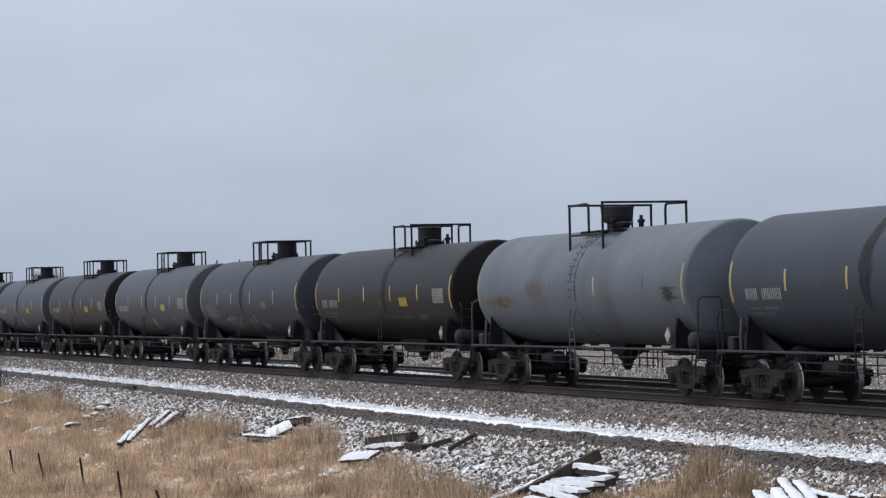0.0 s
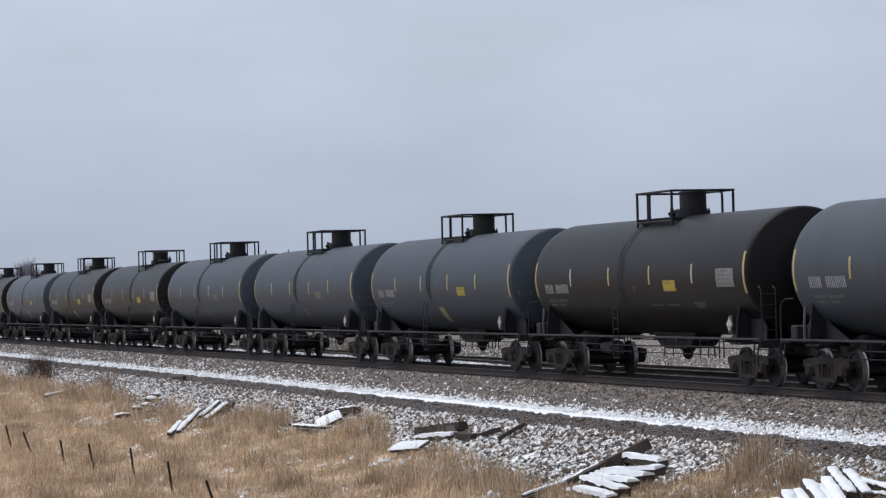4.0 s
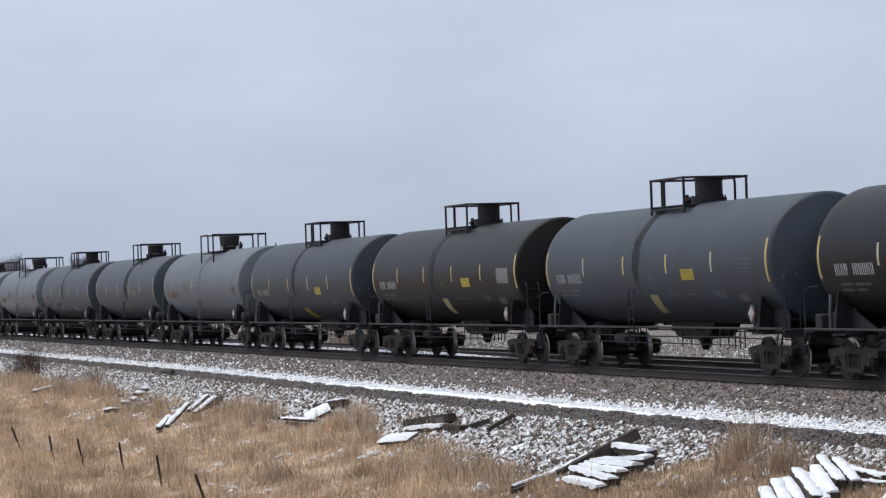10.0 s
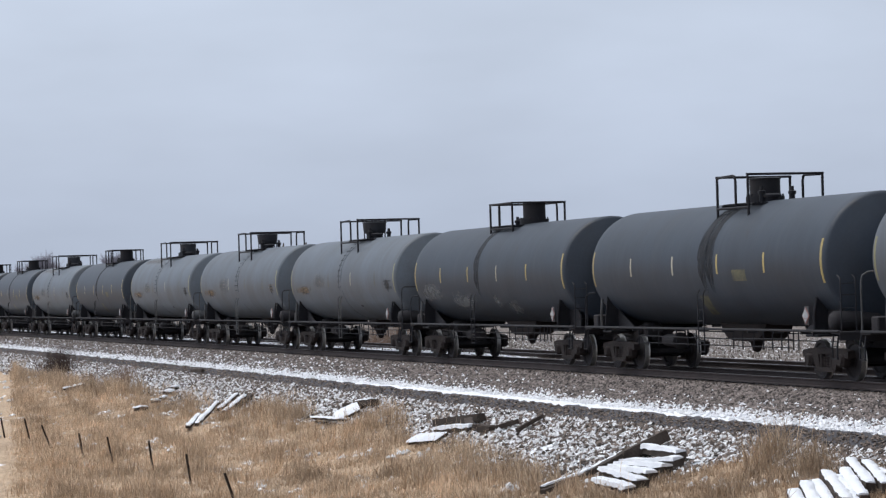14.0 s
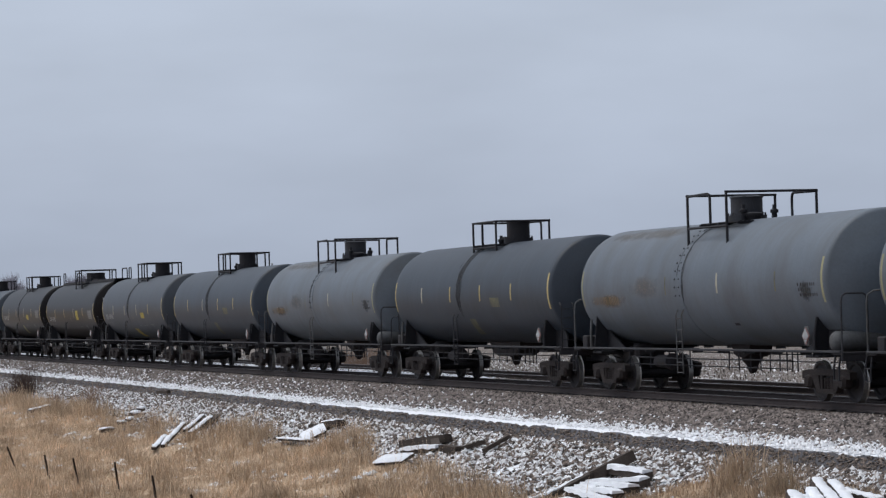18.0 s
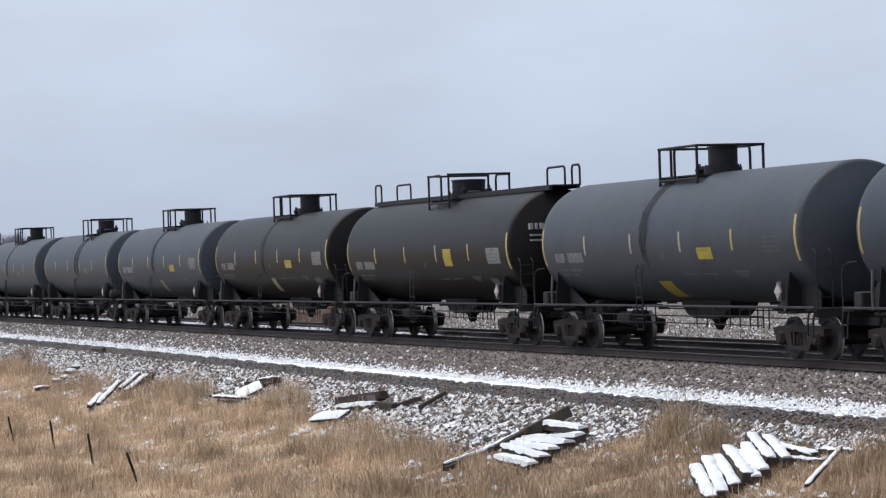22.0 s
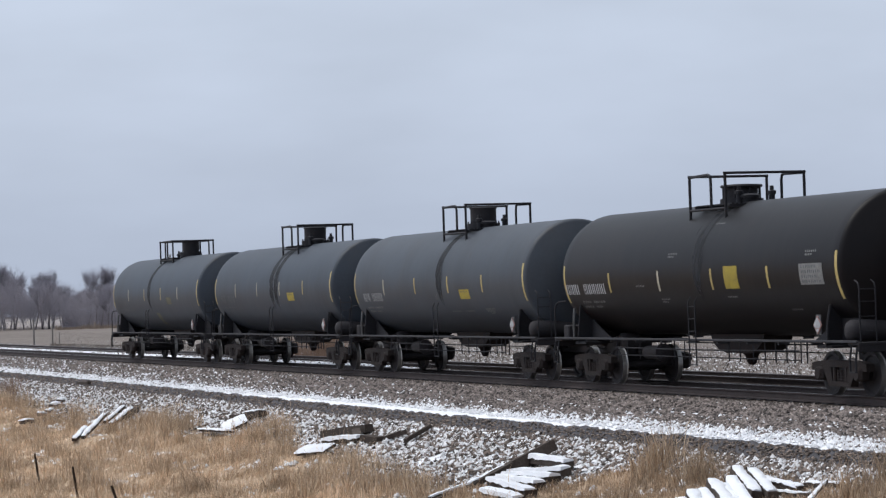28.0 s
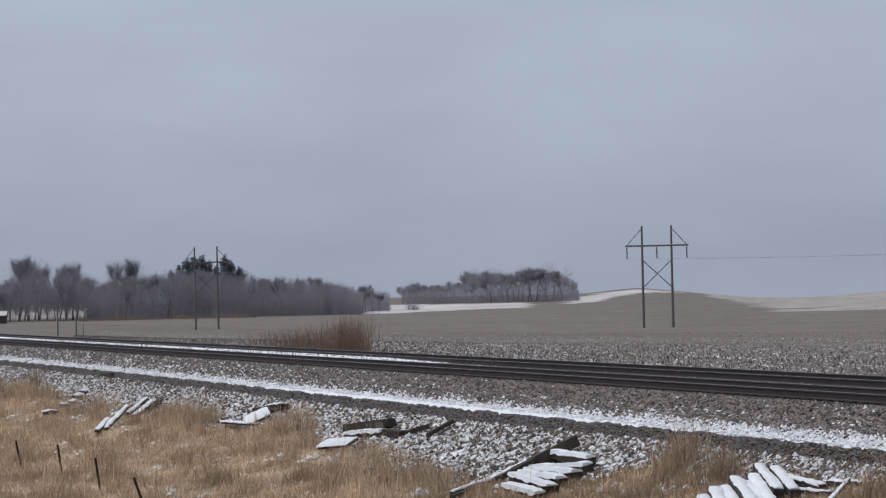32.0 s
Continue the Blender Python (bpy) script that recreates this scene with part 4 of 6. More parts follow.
def end_gear(car, s, wide):
    """Stub sill, coupler, end platform, grab irons, steps and braces at one end (s: -1 rear, 1 front)."""
    turn = pose(0, 0, 0) if s > 0 else pose(0, 0, 0, 0, 0, 180)
    stub = cached("stub", lambda: Mesh().box((7.55, 0, 0.92), (2.9, 0.42, 0.42), chamfer=0.02).box((6.93, 0, 0.79), (0.5, 0.9, 0.22), chamfer=0.04).done("stub_sill", IRON))
    part("stub_sill", stub, car, turn)

    def coupler():
        m = Mesh()
        m.box((8.87, 0, 0.87), (0.5, 0.16, 0.2), chamfer=0.03)
        m.extrude([(9.05, -0.14), (9.22, -0.18), (9.3, -0.06), (9.2, 0.0), (9.28, 0.14), (9.12, 0.2), (9.02, 0.1)], 0.73, 1.0, "z")
        m.tube([(8.8, 0.3, 0.7), (8.95, 0.32, 0.45), (9.1, 0.24, 0.38), (9.17, 0.1, 0.5)], 0.035, 6)
        return m.done("coupler", TRUCKIRON, 35)

    part("coupler", cached("coupler", coupler), car, turn, "dark cast knuckle coupler with air hose")

    def saddle():
        m = Mesh()
        for k in (0.1,):
            out = [(-1.42, 1.02), (1.42, 1.02), (1.42, 1.25)] + [((RADIUS - 0.02) * math.sin(radians(a)), AXIS - (RADIUS - 0.02) * math.cos(radians(a))) for a in range(62, -63, -8)] + [(-1.42, 1.25)]
            m.extrude(out, 6.93 + k - 0.02, 6.93 + k + 0.02, "x")
        m.box((6.93, 0, 1.03), (0.7, 2.8, 0.06), chamfer=0.01)
        # black side plates, also standing in for the shaded hollow under the tank end
        for y in (-1.02, 1.02):
            m.extrude([(8.0, 1.1), (8.0, 1.42), (7.62, 1.84), (7.16, 1.88), (6.72, 1.5), (5.75, 1.14), (5.75, 1.1)], y - 0.02, y + 0.02)
        return m.done("bolster_saddle", RAILING, 30)

    part("bolster_saddle", cached("saddle", saddle), car, turn)

    def deck():
        m = Mesh()
        m.box((8.35, 0, 1.1), (0.5, 2.9, 0.06), chamfer=0.01)
        m.box((8.56, 0, 1.02), (0.06, 2.9, 0.18), chamfer=0.01)
        for y in (-0.9, -0.3, 0.3, 0.9):
            m.rod((8.5, y, 1.0), (7.9, y * 0.4, 0.85), 0.035, 6)
        return m.done("end_platform", IRON, 30)

    part("end_platform", cached("end_deck", deck), car, turn)
    def ladder_end():
        m = Mesh()
        for y in (-1.38, -1.02):
            m.tube([(8.54, y, 1.0), (8.54, y, 2.2), (8.5, y, 2.32), (8.36, y, 2.38)], 0.017, 6)
        for z in (1.35, 1.65, 1.95, 2.2):
            m.rod((8.54, -1.38, z), (8.54, -1.02, z), 0.011, 5)
        return m.done("grab_rail", RAILING)

    hoop = cached("end_ladder", ladder_end)
    pale_hoop = cached("pale_hoop", lambda: Mesh().tube([(8.56, -1.42, 0.95), (8.56, -1.42, 2.2), (8.54, -1.4, 2.36), (8.46, -1.3, 2.44), (8.3, -1.05, 2.46), (8.12, -0.85, 2.46)], 0.022, 6).done("grab_rail", GREYIRON))
    wide_hoop = cached("wide_hoop", lambda: Mesh().tube([(8.6, -1.44, 0.95), (8.6, -1.44, 2.2), (8.6, -1.42, 2.34), (8.6, -1.34, 2.4), (8.6, -0.92, 2.4), (8.6, -0.84, 2.34), (8.6, -0.82, 2.2), (8.6, -0.82, 1.1)], 0.024, 6).done("grab_rail", SILL))
    flip = turn @ Matrix.Diagonal((1, -1, 1, 1))
    use = (pale_hoop if s < 0 else wide_hoop) if wide else hoop
    part("grab_rail", use, car, turn)
    bow = cached("bow", lambda: Mesh().tube([(8.62, -1.42, 0.5), (8.62, -1.42, 1.85), (8.57, -1.41, 2.0), (8.46, -1.36, 2.07), (8.25, -1.25, 2.08)], 0.02, 6).done("grab_rail", RAILING))
    part("grab_rail", use if wide or s > 0 else bow, car, flip)

    def step():
        m = Mesh()
        for x in (8.28, 8.54):
            m.tube([(x, -1.46, 1.05), (x, -1.5, 0.8), (x, -1.5, 0.52)], 0.022, 6)
        for z in (0.53, 0.8):
            m.box((8.41, -1.5, z), (0.28, 0.06, 0.025))
        return m.done("sill_step", RAILING, 35)

    st = cached("step", step)
    part("sill_step", st, car, turn)
    part("sill_step", st, car, flip)
    # the pale upright at the rear corner of the sill, leaning in towards the shell
    brace = cached(("brace", s), lambda: Mesh().tube([(7.2, -1.45, 1.1), (7.22, -1.45, 1.5), (7.27, -1.4, 1.9)], 0.036, 6).done("brace", GREYIRON if s < 0 else RAILING, 30))
    part("brace", brace, car, turn)
    part("brace", brace, car, flip)


def truck(car, x):
    t = part("truck", cached("bolster", bolster_mesh), car, (x, 0, 0), "dark cast-iron two-axle truck")
    frame_mesh = cached("sideframe", sideframe_mesh)
    for y, turn in ((-1.0, 0), (1.0, 180)):
        part("side_frame", frame_mesh, t, pose(0, y, 0, 0, 0, turn))
    sets = []
    for dx in (-0.89, 0.89):
        sets.append(part("wheelset", cached("wheelset", wheelset_mesh), t, (dx, 0, 0.457)))
    return sets


def underside(car, kind, bright):
    def sill():
        m = Mesh()
        m.box((0, 0, 1.14), (17.1, 0.07, 0.055), chamfer=0.012)
        for x in np.arange(-6.4, 6.5, 1.6):
            m.box((x, 0.14, 1.09), (0.06, 0.26, 0.06))
        return m.done("side_sill", SILL, 30)

    me = cached("sill", sill)
    part("side_sill", me, car, (0, -1.45, 0))
    part("side_sill", me, car, (0, 1.45, 0))

    def outlet():
        m = Mesh()
        if kind == "wide":
            m.extrude([(-0.6, 1.24), (0.6, 1.24), (0.45, 1.0), (0.2, 0.92), (-0.2, 0.92), (-0.45, 1.0)], -0.3, 0.3)
        else:
            m.extrude([(-1.5, 1.24), (1.5, 1.24), (1.36, 1.05), (1.05, 0.88), (0.62, 0.8), (-0.62, 0.8), (-1.05, 0.88), (-1.36, 1.05)], -0.36, 0.36)
        m.lathe([(0.52, 0.05), (0.56, 0.1), (0.66, 0.13), (0.74, 0.16), (0.82, 0.24), (0.95, 0.28)], 16, "z")
        m.rod((-0.3, 0, 0.66), (0.3, 0, 0.66), 0.035, 6)
        return m.done("bottom_outlet", OUTLETRED, 35)

    part("bottom_outlet", cached(("outlet", kind == "wide"), outlet), car, (0.3, 0, 0), "dark reddish bottom outlet valve skid")

    def pipes():
        m = Mesh()
        m.tube([(-5.2, -1.15, 0.92), (-1.5, -1.15, 0.9), (1.5, -1.15, 0.9), (5.2, -1.15, 0.92)], 0.017, 6)
        m.tube([(-5.2, -1.15, 0.74), (5.2, -1.15, 0.72)], 0.014, 6)
        return m.done("brake_rod", RAILING, 35)

    part("brake_rod", cached("pipes", pipes), car)
    part("brake_rod", cached("pipes", pipes), car, (0, 1.9, 0.06))
    hanger = cached("hanger", lambda: Mesh().rod((0, -1.15, 1.12), (0, -1.15, 0.66), 0.017, 5).done("hanger", RAILING, 0))
    for x in (-5.1, -4.4, -3.6, -2.3, -1.5, -0.9, 1.6, 2.2, 2.9, 3.5, 4.05, 4.6, 5.0, 5.3, 5.6):
        part("hanger", hanger, car, (x, 0, 0))
    tank = cached(("reservoir", bright), lambda: Mesh().lathe([(-0.62, 0.08), (-0.58, 0.18), (-0.5, 0.225), (0.5, 0.225), (0.58, 0.18), (0.62, 0.08)], 18, "x").done("air_reservoir", GREYIRON if bright else SILL if kind == "right" else IRON, 50))
    if kind in ("wide", "right"):
        part("air_reservoir", tank, car, pose(8.0, -0.8, 1.36, 0, 0, 90))
    part("brake_valve", cached("brake_valve", lambda: Mesh().box((-6.0, -0.45, 1.05), (0.5, 0.5, 0.4), chamfer=0.08).lathe([(-0.12, 0.1), (0, 0.14), (0.14, 0.1)], 14, "y", (-6.12, -0.68, 1.05)).done("brake_valve", IRON, 35)), car)
    part("brake_cylinder", cached("brake_cylinder", lambda: Mesh().lathe([(-0.55, 0.06), (-0.5, 0.16), (0.35, 0.18), (0.4, 0.22), (0.5, 0.22), (0.55, 0.05)], 16, "x", (-4.2, -0.5, 0.78)).done("brake_cylinder", IRON, 35)), car)
    wheel = cached("brake_wheel", lambda: Mesh().tube([(0, 0.26 * math.cos(k * 0.5236), 0.26 * math.sin(k * 0.5236)) for k in range(13)], 0.018, 6).rod((0, -0.25, 0), (0, 0.25, 0), 0.014, 6).rod((0, 0, -0.25), (0, 0, 0.25), 0.014, 6).done("brake_wheel", RAILING, 35))
    part("brake_wheel", wheel, car, (-8.48, -0.55, 1.75))
    block = cached("end_box", lambda: Mesh().box((-8.3, -1.0, 1.3), (0.36, 0.5, 0.34), chamfer=0.03).done("equipment_box", IRON))
    part("equipment_box", block, car)


# colour of shell, railing kind, what is marked on it
BLACKSET = "number square slash panel row"
CARS = [
    ("slate", "left", "number"), ("pale", "wide", "rust"), ("black", "right", "number square panel row"), ("deep", "left", "faint scrawl band worn"),
    ("dusty", "left", "number square slash band panel row"), ("black", "left", "number square panel row"), ("slate", "left", "number square slash band"), ("slate", "left", "worn band"),
    ("slate", "left", "worn band faint"), ("black", "right", "number square panel row sub"), ("black", "left", BLACKSET), ("slate", "left", "number square slash band oldpanel row sub"),
    ("black", "left", BLACKSET + " sub"), ("deep", "left", "number square bright band oldpanel row"), ("pale", "wide", "rust patch"), ("slate", "right", "worn twin"),
    ("slate", "left", "scrawl band"), ("pale", "wide", "rust spot"), ("pale", "wide", "rust"), ("pale", "wide", "rust spot fore"), ("slate", "left", "worn band"), ("pale", "wide", "rust fore"),
    ("slate", "left", "worn band"), ("dusty", "left", "number square bright band oldpanel row"), ("black", "walk", "number tall panel row sub"), ("black", "left", BLACKSET + " sub"),
    ("slate", "left", "number square slash band panel row"), ("slate", "right", "worn twin faint"), ("slate", "left", "worn band"), ("black", "right", "number tall panel row big"),
    ("dusty", "right", "number square band row"), ("slate", "right", "twin square faint"), ("slate", "left", "band worn faint"),
]
CENTRES = [527.99, 509.63, 491.41, 473.08, 454.84, 436.48, 418.33, 399.98, 381.69, 363.35, 345.02, 326.70, 308.36, 290.11, 271.83, 253.56, 235.38, 217.09, 198.83, 180.43, 162.12, 143.75, 125.48, 107.09, 88.71, 70.45, 52.07, 33.60, 14.88, -3.52, -22.05, -40.46, -58.90]
ALONG = {6: 0.1, 7: 0.1, 13: -0.2, 23: -0.05, 25: 0.18, 26: 0.2, 27: 0.3, 28: 0.45, 31: 0.14, 32: 0.1}
DROOP = {13: 5.0, 23: 4.0, 24: 5.5, 29: 9.0, 30: 4.5}
BAND = {"left": -0.6, "right": 0.8, "wide": 0.3, "walk": -0.4}
TONE = {"deep": "dark blue-grey", "slate": "blue-grey", "black": "brownish-black", "dusty": "dusty grey", "pale": "pale grey"}


def tank_car(i, shell, kind, marks):
    rnd = random.Random(100 + i)
    words = marks.split()
    extra = "with sprayed scrawl" if "scrawl" in words else "with a long top walkway" if kind == "walk" else "with rust-brown stains" if "rust" in words else "with a yellow placard" if "square" in words or "tall" in words or "worn" in words else "with yellow reflective stripes"
    off = ALONG.get(i, 0.0)
    car = thing("tank_car", None, f"{TONE[shell]} railway tank car {extra} on rails", "tank car", (CENTRES[i] + off + RUN[0], TRACK, 0), group="tank cars of the train")
    part("tank", cached(("tank", shell), lambda: tank_mesh(SHELLS[shell])), car, (0.13, 0, 0), f"{TONE[shell]} cylindrical tank with dished heads")
    pale = kind == "wide"
    band = -0.55 if "fore" in words else BAND[kind]
    if pale:
        part("girth_band", cached(("band", shell), lambda: band_mesh().done("girth_band", SHELLS[shell], 50)), car, (band, 0, 0), "flat ring welded round the shell")
    if kind != "walk":
        for k, x in enumerate((-0.27, 0.27) if "twin" in words else (0.0,)):
            run = (i + k) % 3
            part("stain", cached(("spill", pale, run), lambda: spill("stain", WORNRING if pale else SPILL, 0.28 if pale else 0.36, 700 + run)), car, (band + x + rnd.uniform(-0.05, 0.05), 0, 0), "dark stain run down from the fittings")
    if pale:
        for x in (-0.3, -0.02):
            part("bolt_strip", cached("bolts", lambda: bolt_strip("bolt_strip", IRON)), car, (band + x, 0, 0), "row of dark bolt heads")
    lad = cached(("ladder", pale), lambda: ladder_mesh().done("ladder", GREYIRON if pale else RAILING, 35))
    part("ladder", lad, car, (band + (0.0 if pale else -0.3), 0, 0))
    rail_from = {0: -0.8, 1: -0.76, 5: -0.95, 13: -1.25, 23: -1.12, 24: -0.62, 29: -0.7, 30: -0.2}.get(i, {"left": -1.02, "right": 0.38, "wide": -0.72, "walk": -0.62}[kind])
    cage(car, kind, rail_from - off, {2: -0.08, 5: 0.25, 9: -0.15}.get(i, 0.0), 0.45 if "fore" in words else 0.0, "lid" if "big" in words else "bowl" if pale and "fore" not in words else "drum")
    for s in (-1, 1):
        end_gear(car, s, pale)
    underside(car, kind, "fore" in words)
    sets = truck(car, -6.93) + truck(car, 6.93)
    down = Matrix.Translation((0, 0, AXIS)) @ Matrix.Rotation(radians(DROOP.get(i, 0.5)), 4, "X") @ Matrix.Translation((0, 0, -AXIS))

    panels = Matrix.Translation((0, 0, AXIS)) @ Matrix.Rotation(radians(3.0), 4, "X") @ Matrix.Translation((0, 0, -AXIS)) if "big" in words else down

    def mark(name, me, x=0.0, label=""):
        part(name, me, car, Matrix.Translation((x, 0, 0)) @ (down if name == "reflective_stripe" else panels), label)

    # reflective stripes along the side and at both ends of the shell
    tall = cached("end_stripe", lambda: decal("reflective_stripe", YELLOW, [(-0.055, -19), (0.055, -19), (0.055, 19), (-0.055, 19)], 1, 9))
    rear = cached("rear_stripe", lambda: decal("reflective_stripe", YELLOW, [(-0.045, -18), (0.045, -18), (0.045, 18), (-0.045, 18)], 1, 9))
    short = cached("stripe", lambda: decal("reflective_stripe", PALEMARK, [(-0.05, -8.5), (0.05, -8.5), (0.05, 9.5), (-0.05, 9.5)], 1, 4))
    short_y = cached("stripe_y", lambda: decal("reflective_stripe", YELLOW, [(-0.05, -8.5), (0.05, -8.5), (0.05, 9.5), (-0.05, 9.5)], 1, 4))
    faded = cached("stripe_f", lambda: decal("reflective_stripe", DULLYELLOW, [(-0.04, -8.5), (0.04, -8.5), (0.04, 8.5), (-0.04, 8.5)], 1, 4))
    if pale:
        tall = cached("end_stripe_p", lambda: decal("reflective_stripe", OLDYELLOW, [(-0.05, -19), (0.05, -19), (0.05, 19), (-0.05, 19)], 1, 9))
        rear = cached("rear_stripe_p", lambda: decal("reflective_stripe", OLDYELLOW, [(-0.045, -18), (0.045, -18), (0.045, 18), (-0.045, 18)], 1, 9))
    mark("reflective_stripe", tall, 7.84, "faded yellow reflective stripe")
    mark("reflective_stripe", rear, -7.58)
    for k, x in enumerate((-1.5, 1.85, 5.3) if pale else (-4.58, -2.2 if i == 3 else -1.5, 0.9 if i == 3 else 1.55, 4.52)):
        mark("reflective_stripe", faded if pale and k != (i % 2) else short if pale or rnd.random() < 0.45 or i == 3 else short_y, x)
    sign = cached("placard", lambda: Mesh().extrude([(0, 0.19), (0.19, 0), (0, -0.19), (-0.19, 0)], -0.012, 0.012).done("placard", PLACARDRED, 0))
    board = part("placard", sign, car, (6.86, -1.5, 1.48), "red and white diamond placard in a holder")
    part("placard_face", cached("placard_face", lambda: Mesh().extrude([(0, 0.165), (0.16, 0.01), (0.1, -0.055), (-0.1, -0.055), (-0.16, 0.01)], -0.018, -0.01).extrude([(-0.08, -0.075), (0.08, -0.075), (0, -0.16)], -0.018, -0.01).done("placard_face", LETTER, 0)), board, None, "white field of the placard")
    part("placard_holder", cached("holder", lambda: Mesh().box((0, 0.02, 0), (0.24, 0.02, 0.42), chamfer=0.008).done("placard_holder", GREYIRON, 0)), board)
    if "number" in words or "faint" in words:
        ink = FAINTMARK if "faint" in words else LETTER
        big = "big" in words
        letters = [0.13, 0.07, 0.13, 0.14, -0.17, 0.08, 0.14, 0.14, 0.14, 0.13, 0.14]
        mark("reporting_mark", cached(("number", ink.name, big), lambda: letter_bars("reporting_mark", ink, -7.55 if big else -6.78, -15.5, [w * (1.5 if big else 1.0) for w in letters], 9.6, 0.05)))
        for a, w in ((-24.5, 8), (-29.5, 6)):
            mark("data_text", cached(("data", a, ink.name), lambda: letter_bars("data_text", FAINTMARK if "faint" in words else PANELGREY, -6.7, a, [0.12, 0.2, 0.1, -0.1, 0.16, 0.16, 0.1, 0.12][:w], 2.4, 0.06)))
    if "big" in words:
        for k, (x, a) in enumerate(((-2.9, -10), (-1.6, -23), (2.2, -22), (-0.9, 17), (1.1, 44), (6.4, 13), (5.1, -35))):
            for e in range(1 + k % 2):
                mark("data_text", letter_bars("data_text", PANELGREY, x, a - 2.6 * e, [0.12, 0.16, 0.14][: 3 - e], 1.6, 0.04))
    if "row" in words and "big" not in words:
        mark("stencil_line", cached("row1", lambda: letter_bars("stencil_line", PANELGREY, 1.25, -30.5, [0.24, 0.2, 0.22, -0.35, 0.2, 0.24, 0.2], 1.3, 0.04)))
        for k, (x, a) in enumerate(((4.2, -28.6), (4.25, -31.2), (4.45, -33.6))):
            mark("stencil_line", cached(("row2", k), lambda: letter_bars("stencil_line", PANELGREY, x, a, [0.2, 0.1, 0.18, 0.16][: 4 - k], 1.7, 0.04)))
        for k in range(3):
            mark("stencil_line", cached(("row3", k), lambda: letter_bars("stencil_line", PANELGREY, 0.28, -10.5 - 2.2 * k, [0.2], 1.0, 0.0)))
    if "square" in words or "worn" in words:
        ink = DULLYELLOW if "worn" in words else SQUARE
        mark("placard_square", cached(("square", ink.name), lambda: decal("placard_square", ink, [(2.5, -15.5), (3.35, -15.5), (3.35, -5.0), (2.5, -5.0)], 1, 3)), 0.0, "yellow square panel")
        if "worn" not in words:
            mark("data_text", cached("square_text", lambda: letter_bars("data_text", DULLYELLOW, 2.6, -8.2, [0.14, 0.12, 0.14, 0.12], 1.2, 0.03)))
    if "tall" in words:
        mark("placard_square", cached("tall", lambda: decal("placard_square", SQUARE, [(2.25, -14), (2.98, -14), (2.98, 5), (2.25, 5)], 1, 4)), 0.0, "tall yellow panel")
    if "panel" in words or "oldpanel" in words:
        if "panel" in words:
            mark("data_panel", cached("panel", lambda: decal("data_panel", PANELGREY, [(6.1, -12.5), (7.2, -12.5), (7.2, 4.2), (6.1, 4.2)], 1, 4)), 0.0, "pale grey data panel")
        for k in range(4):
            mark("data_text", cached(("panel_text", "panel" in words, k), lambda: letter_bars("data_text", FAINTMARK, 6.2, -11 + 3.9 * k, [0.13, 0.17, 0.12, 0.15, 0.1][k % 2:], 2.2, 0.05)))
    if "sub" in words:
        mark("data_panel", cached("sub", lambda: decal("data_panel", FAINTMARK, [(5.65, -38.5), (6.25, -38.5), (6.25, -29.5), (5.65, -29.5)], 1, 3)), 0.0, "small worn grey panel low on the shell")
    if "slash" in words or "bright" in words or "worn" in words:
        if "bright" in words:
            me = cached("bright", lambda: decal("yellow_slash", SQUARE, [(-0.72, -62), (0.06, -62), (0.12, -37), (-0.62, -37)], 2, 6))
        else:
            ink = DULLYELLOW if "worn" in words else OLDYELLOW
            me = cached(("slash", ink.name), lambda: decal("yellow_slash", ink, [(-0.34, -54), (0.16, -54), (0.45, -29.5), (-0.12, -29.5)], 2, 6))
        mark("yellow_slash", me, 0.0, "slanting yellow patch on the lower shell")
    if "rust" in words:
        for x0, x1, low, high in ((-6.95, -4.1, -21, -5), (-4.2, -1.4, -16, 12)) if i % 2 else ((-7.0, -4.0, -22, -5), (-3.6, -1.2, -20, 14)):
            tone = RUSTHAZE if x0 < -5 else RUSTTRACE
            mark("rust_haze", cached(("haze", x0), lambda: decal("rust_haze", tone, [(x0, low), (x1, low), (x1, high), (x0, high)], 2, 6, 0.003)), 0.0, "soft rust-brown cloud on the paint")
        if i >= 19:
            mark("rust_haze", cached("haze_top", lambda: decal("rust_haze", RUSTTRACE, [(-7.6, 50), (-1.0, 50), (-1.0, 80), (-7.6, 80)], 2, 8, 0.003)), 0.0, "soft rust-brown cloud on the paint")
    if "scrawl" in words:
        for x0, x1, low, high in ((-7.2, -4.6, -36, -6), (-4.3, -1.0, -50, -22), (0.5, 1.1, -44, -22), (1.5, 2.8, -58, -32)):
            mark("spray_haze", cached(("spray", x0), lambda: decal("spray_haze", SPRAYHAZE, [(x0, low), (x1, low), (x1, high), (x0, high)], 2, 6, 0.003)), 0.0, "faded pale sprayed cloud")
        for low, high, x0, x1, n in ((-24, -10, -6.6, -5.2, 16), (-44, -22, -4.6, -1.4, 24), (-46, -36, 1.6, 2.8, 10)):
            mark("scrawl", scrawl("scrawl", SCRAWL, x0, x1, low, high, n if i == 3 else n // 3, i + n), 0.0, "pale sprayed scrawl")
    if "rust" in words:
        part("rust_mark", cached(("rustm", i % 2), lambda: letter_bars("rust_mark", RUSTY, -6.75, -17, [0.22, 0.16, 0.22, 0.2, -0.1, 0.16, 0.2, 0.2], 8, 0.05)), car, None, "rust-brown faded lettering")
        mark("data_panel", cached("worn_patch", lambda: decal("data_panel", WORNPANEL, [(6.35, -19), (7.55, -19), (7.5, 1), (6.3, 1)], 2, 6, 0.0035)), 0.0, "worn dark patch of old lettering")
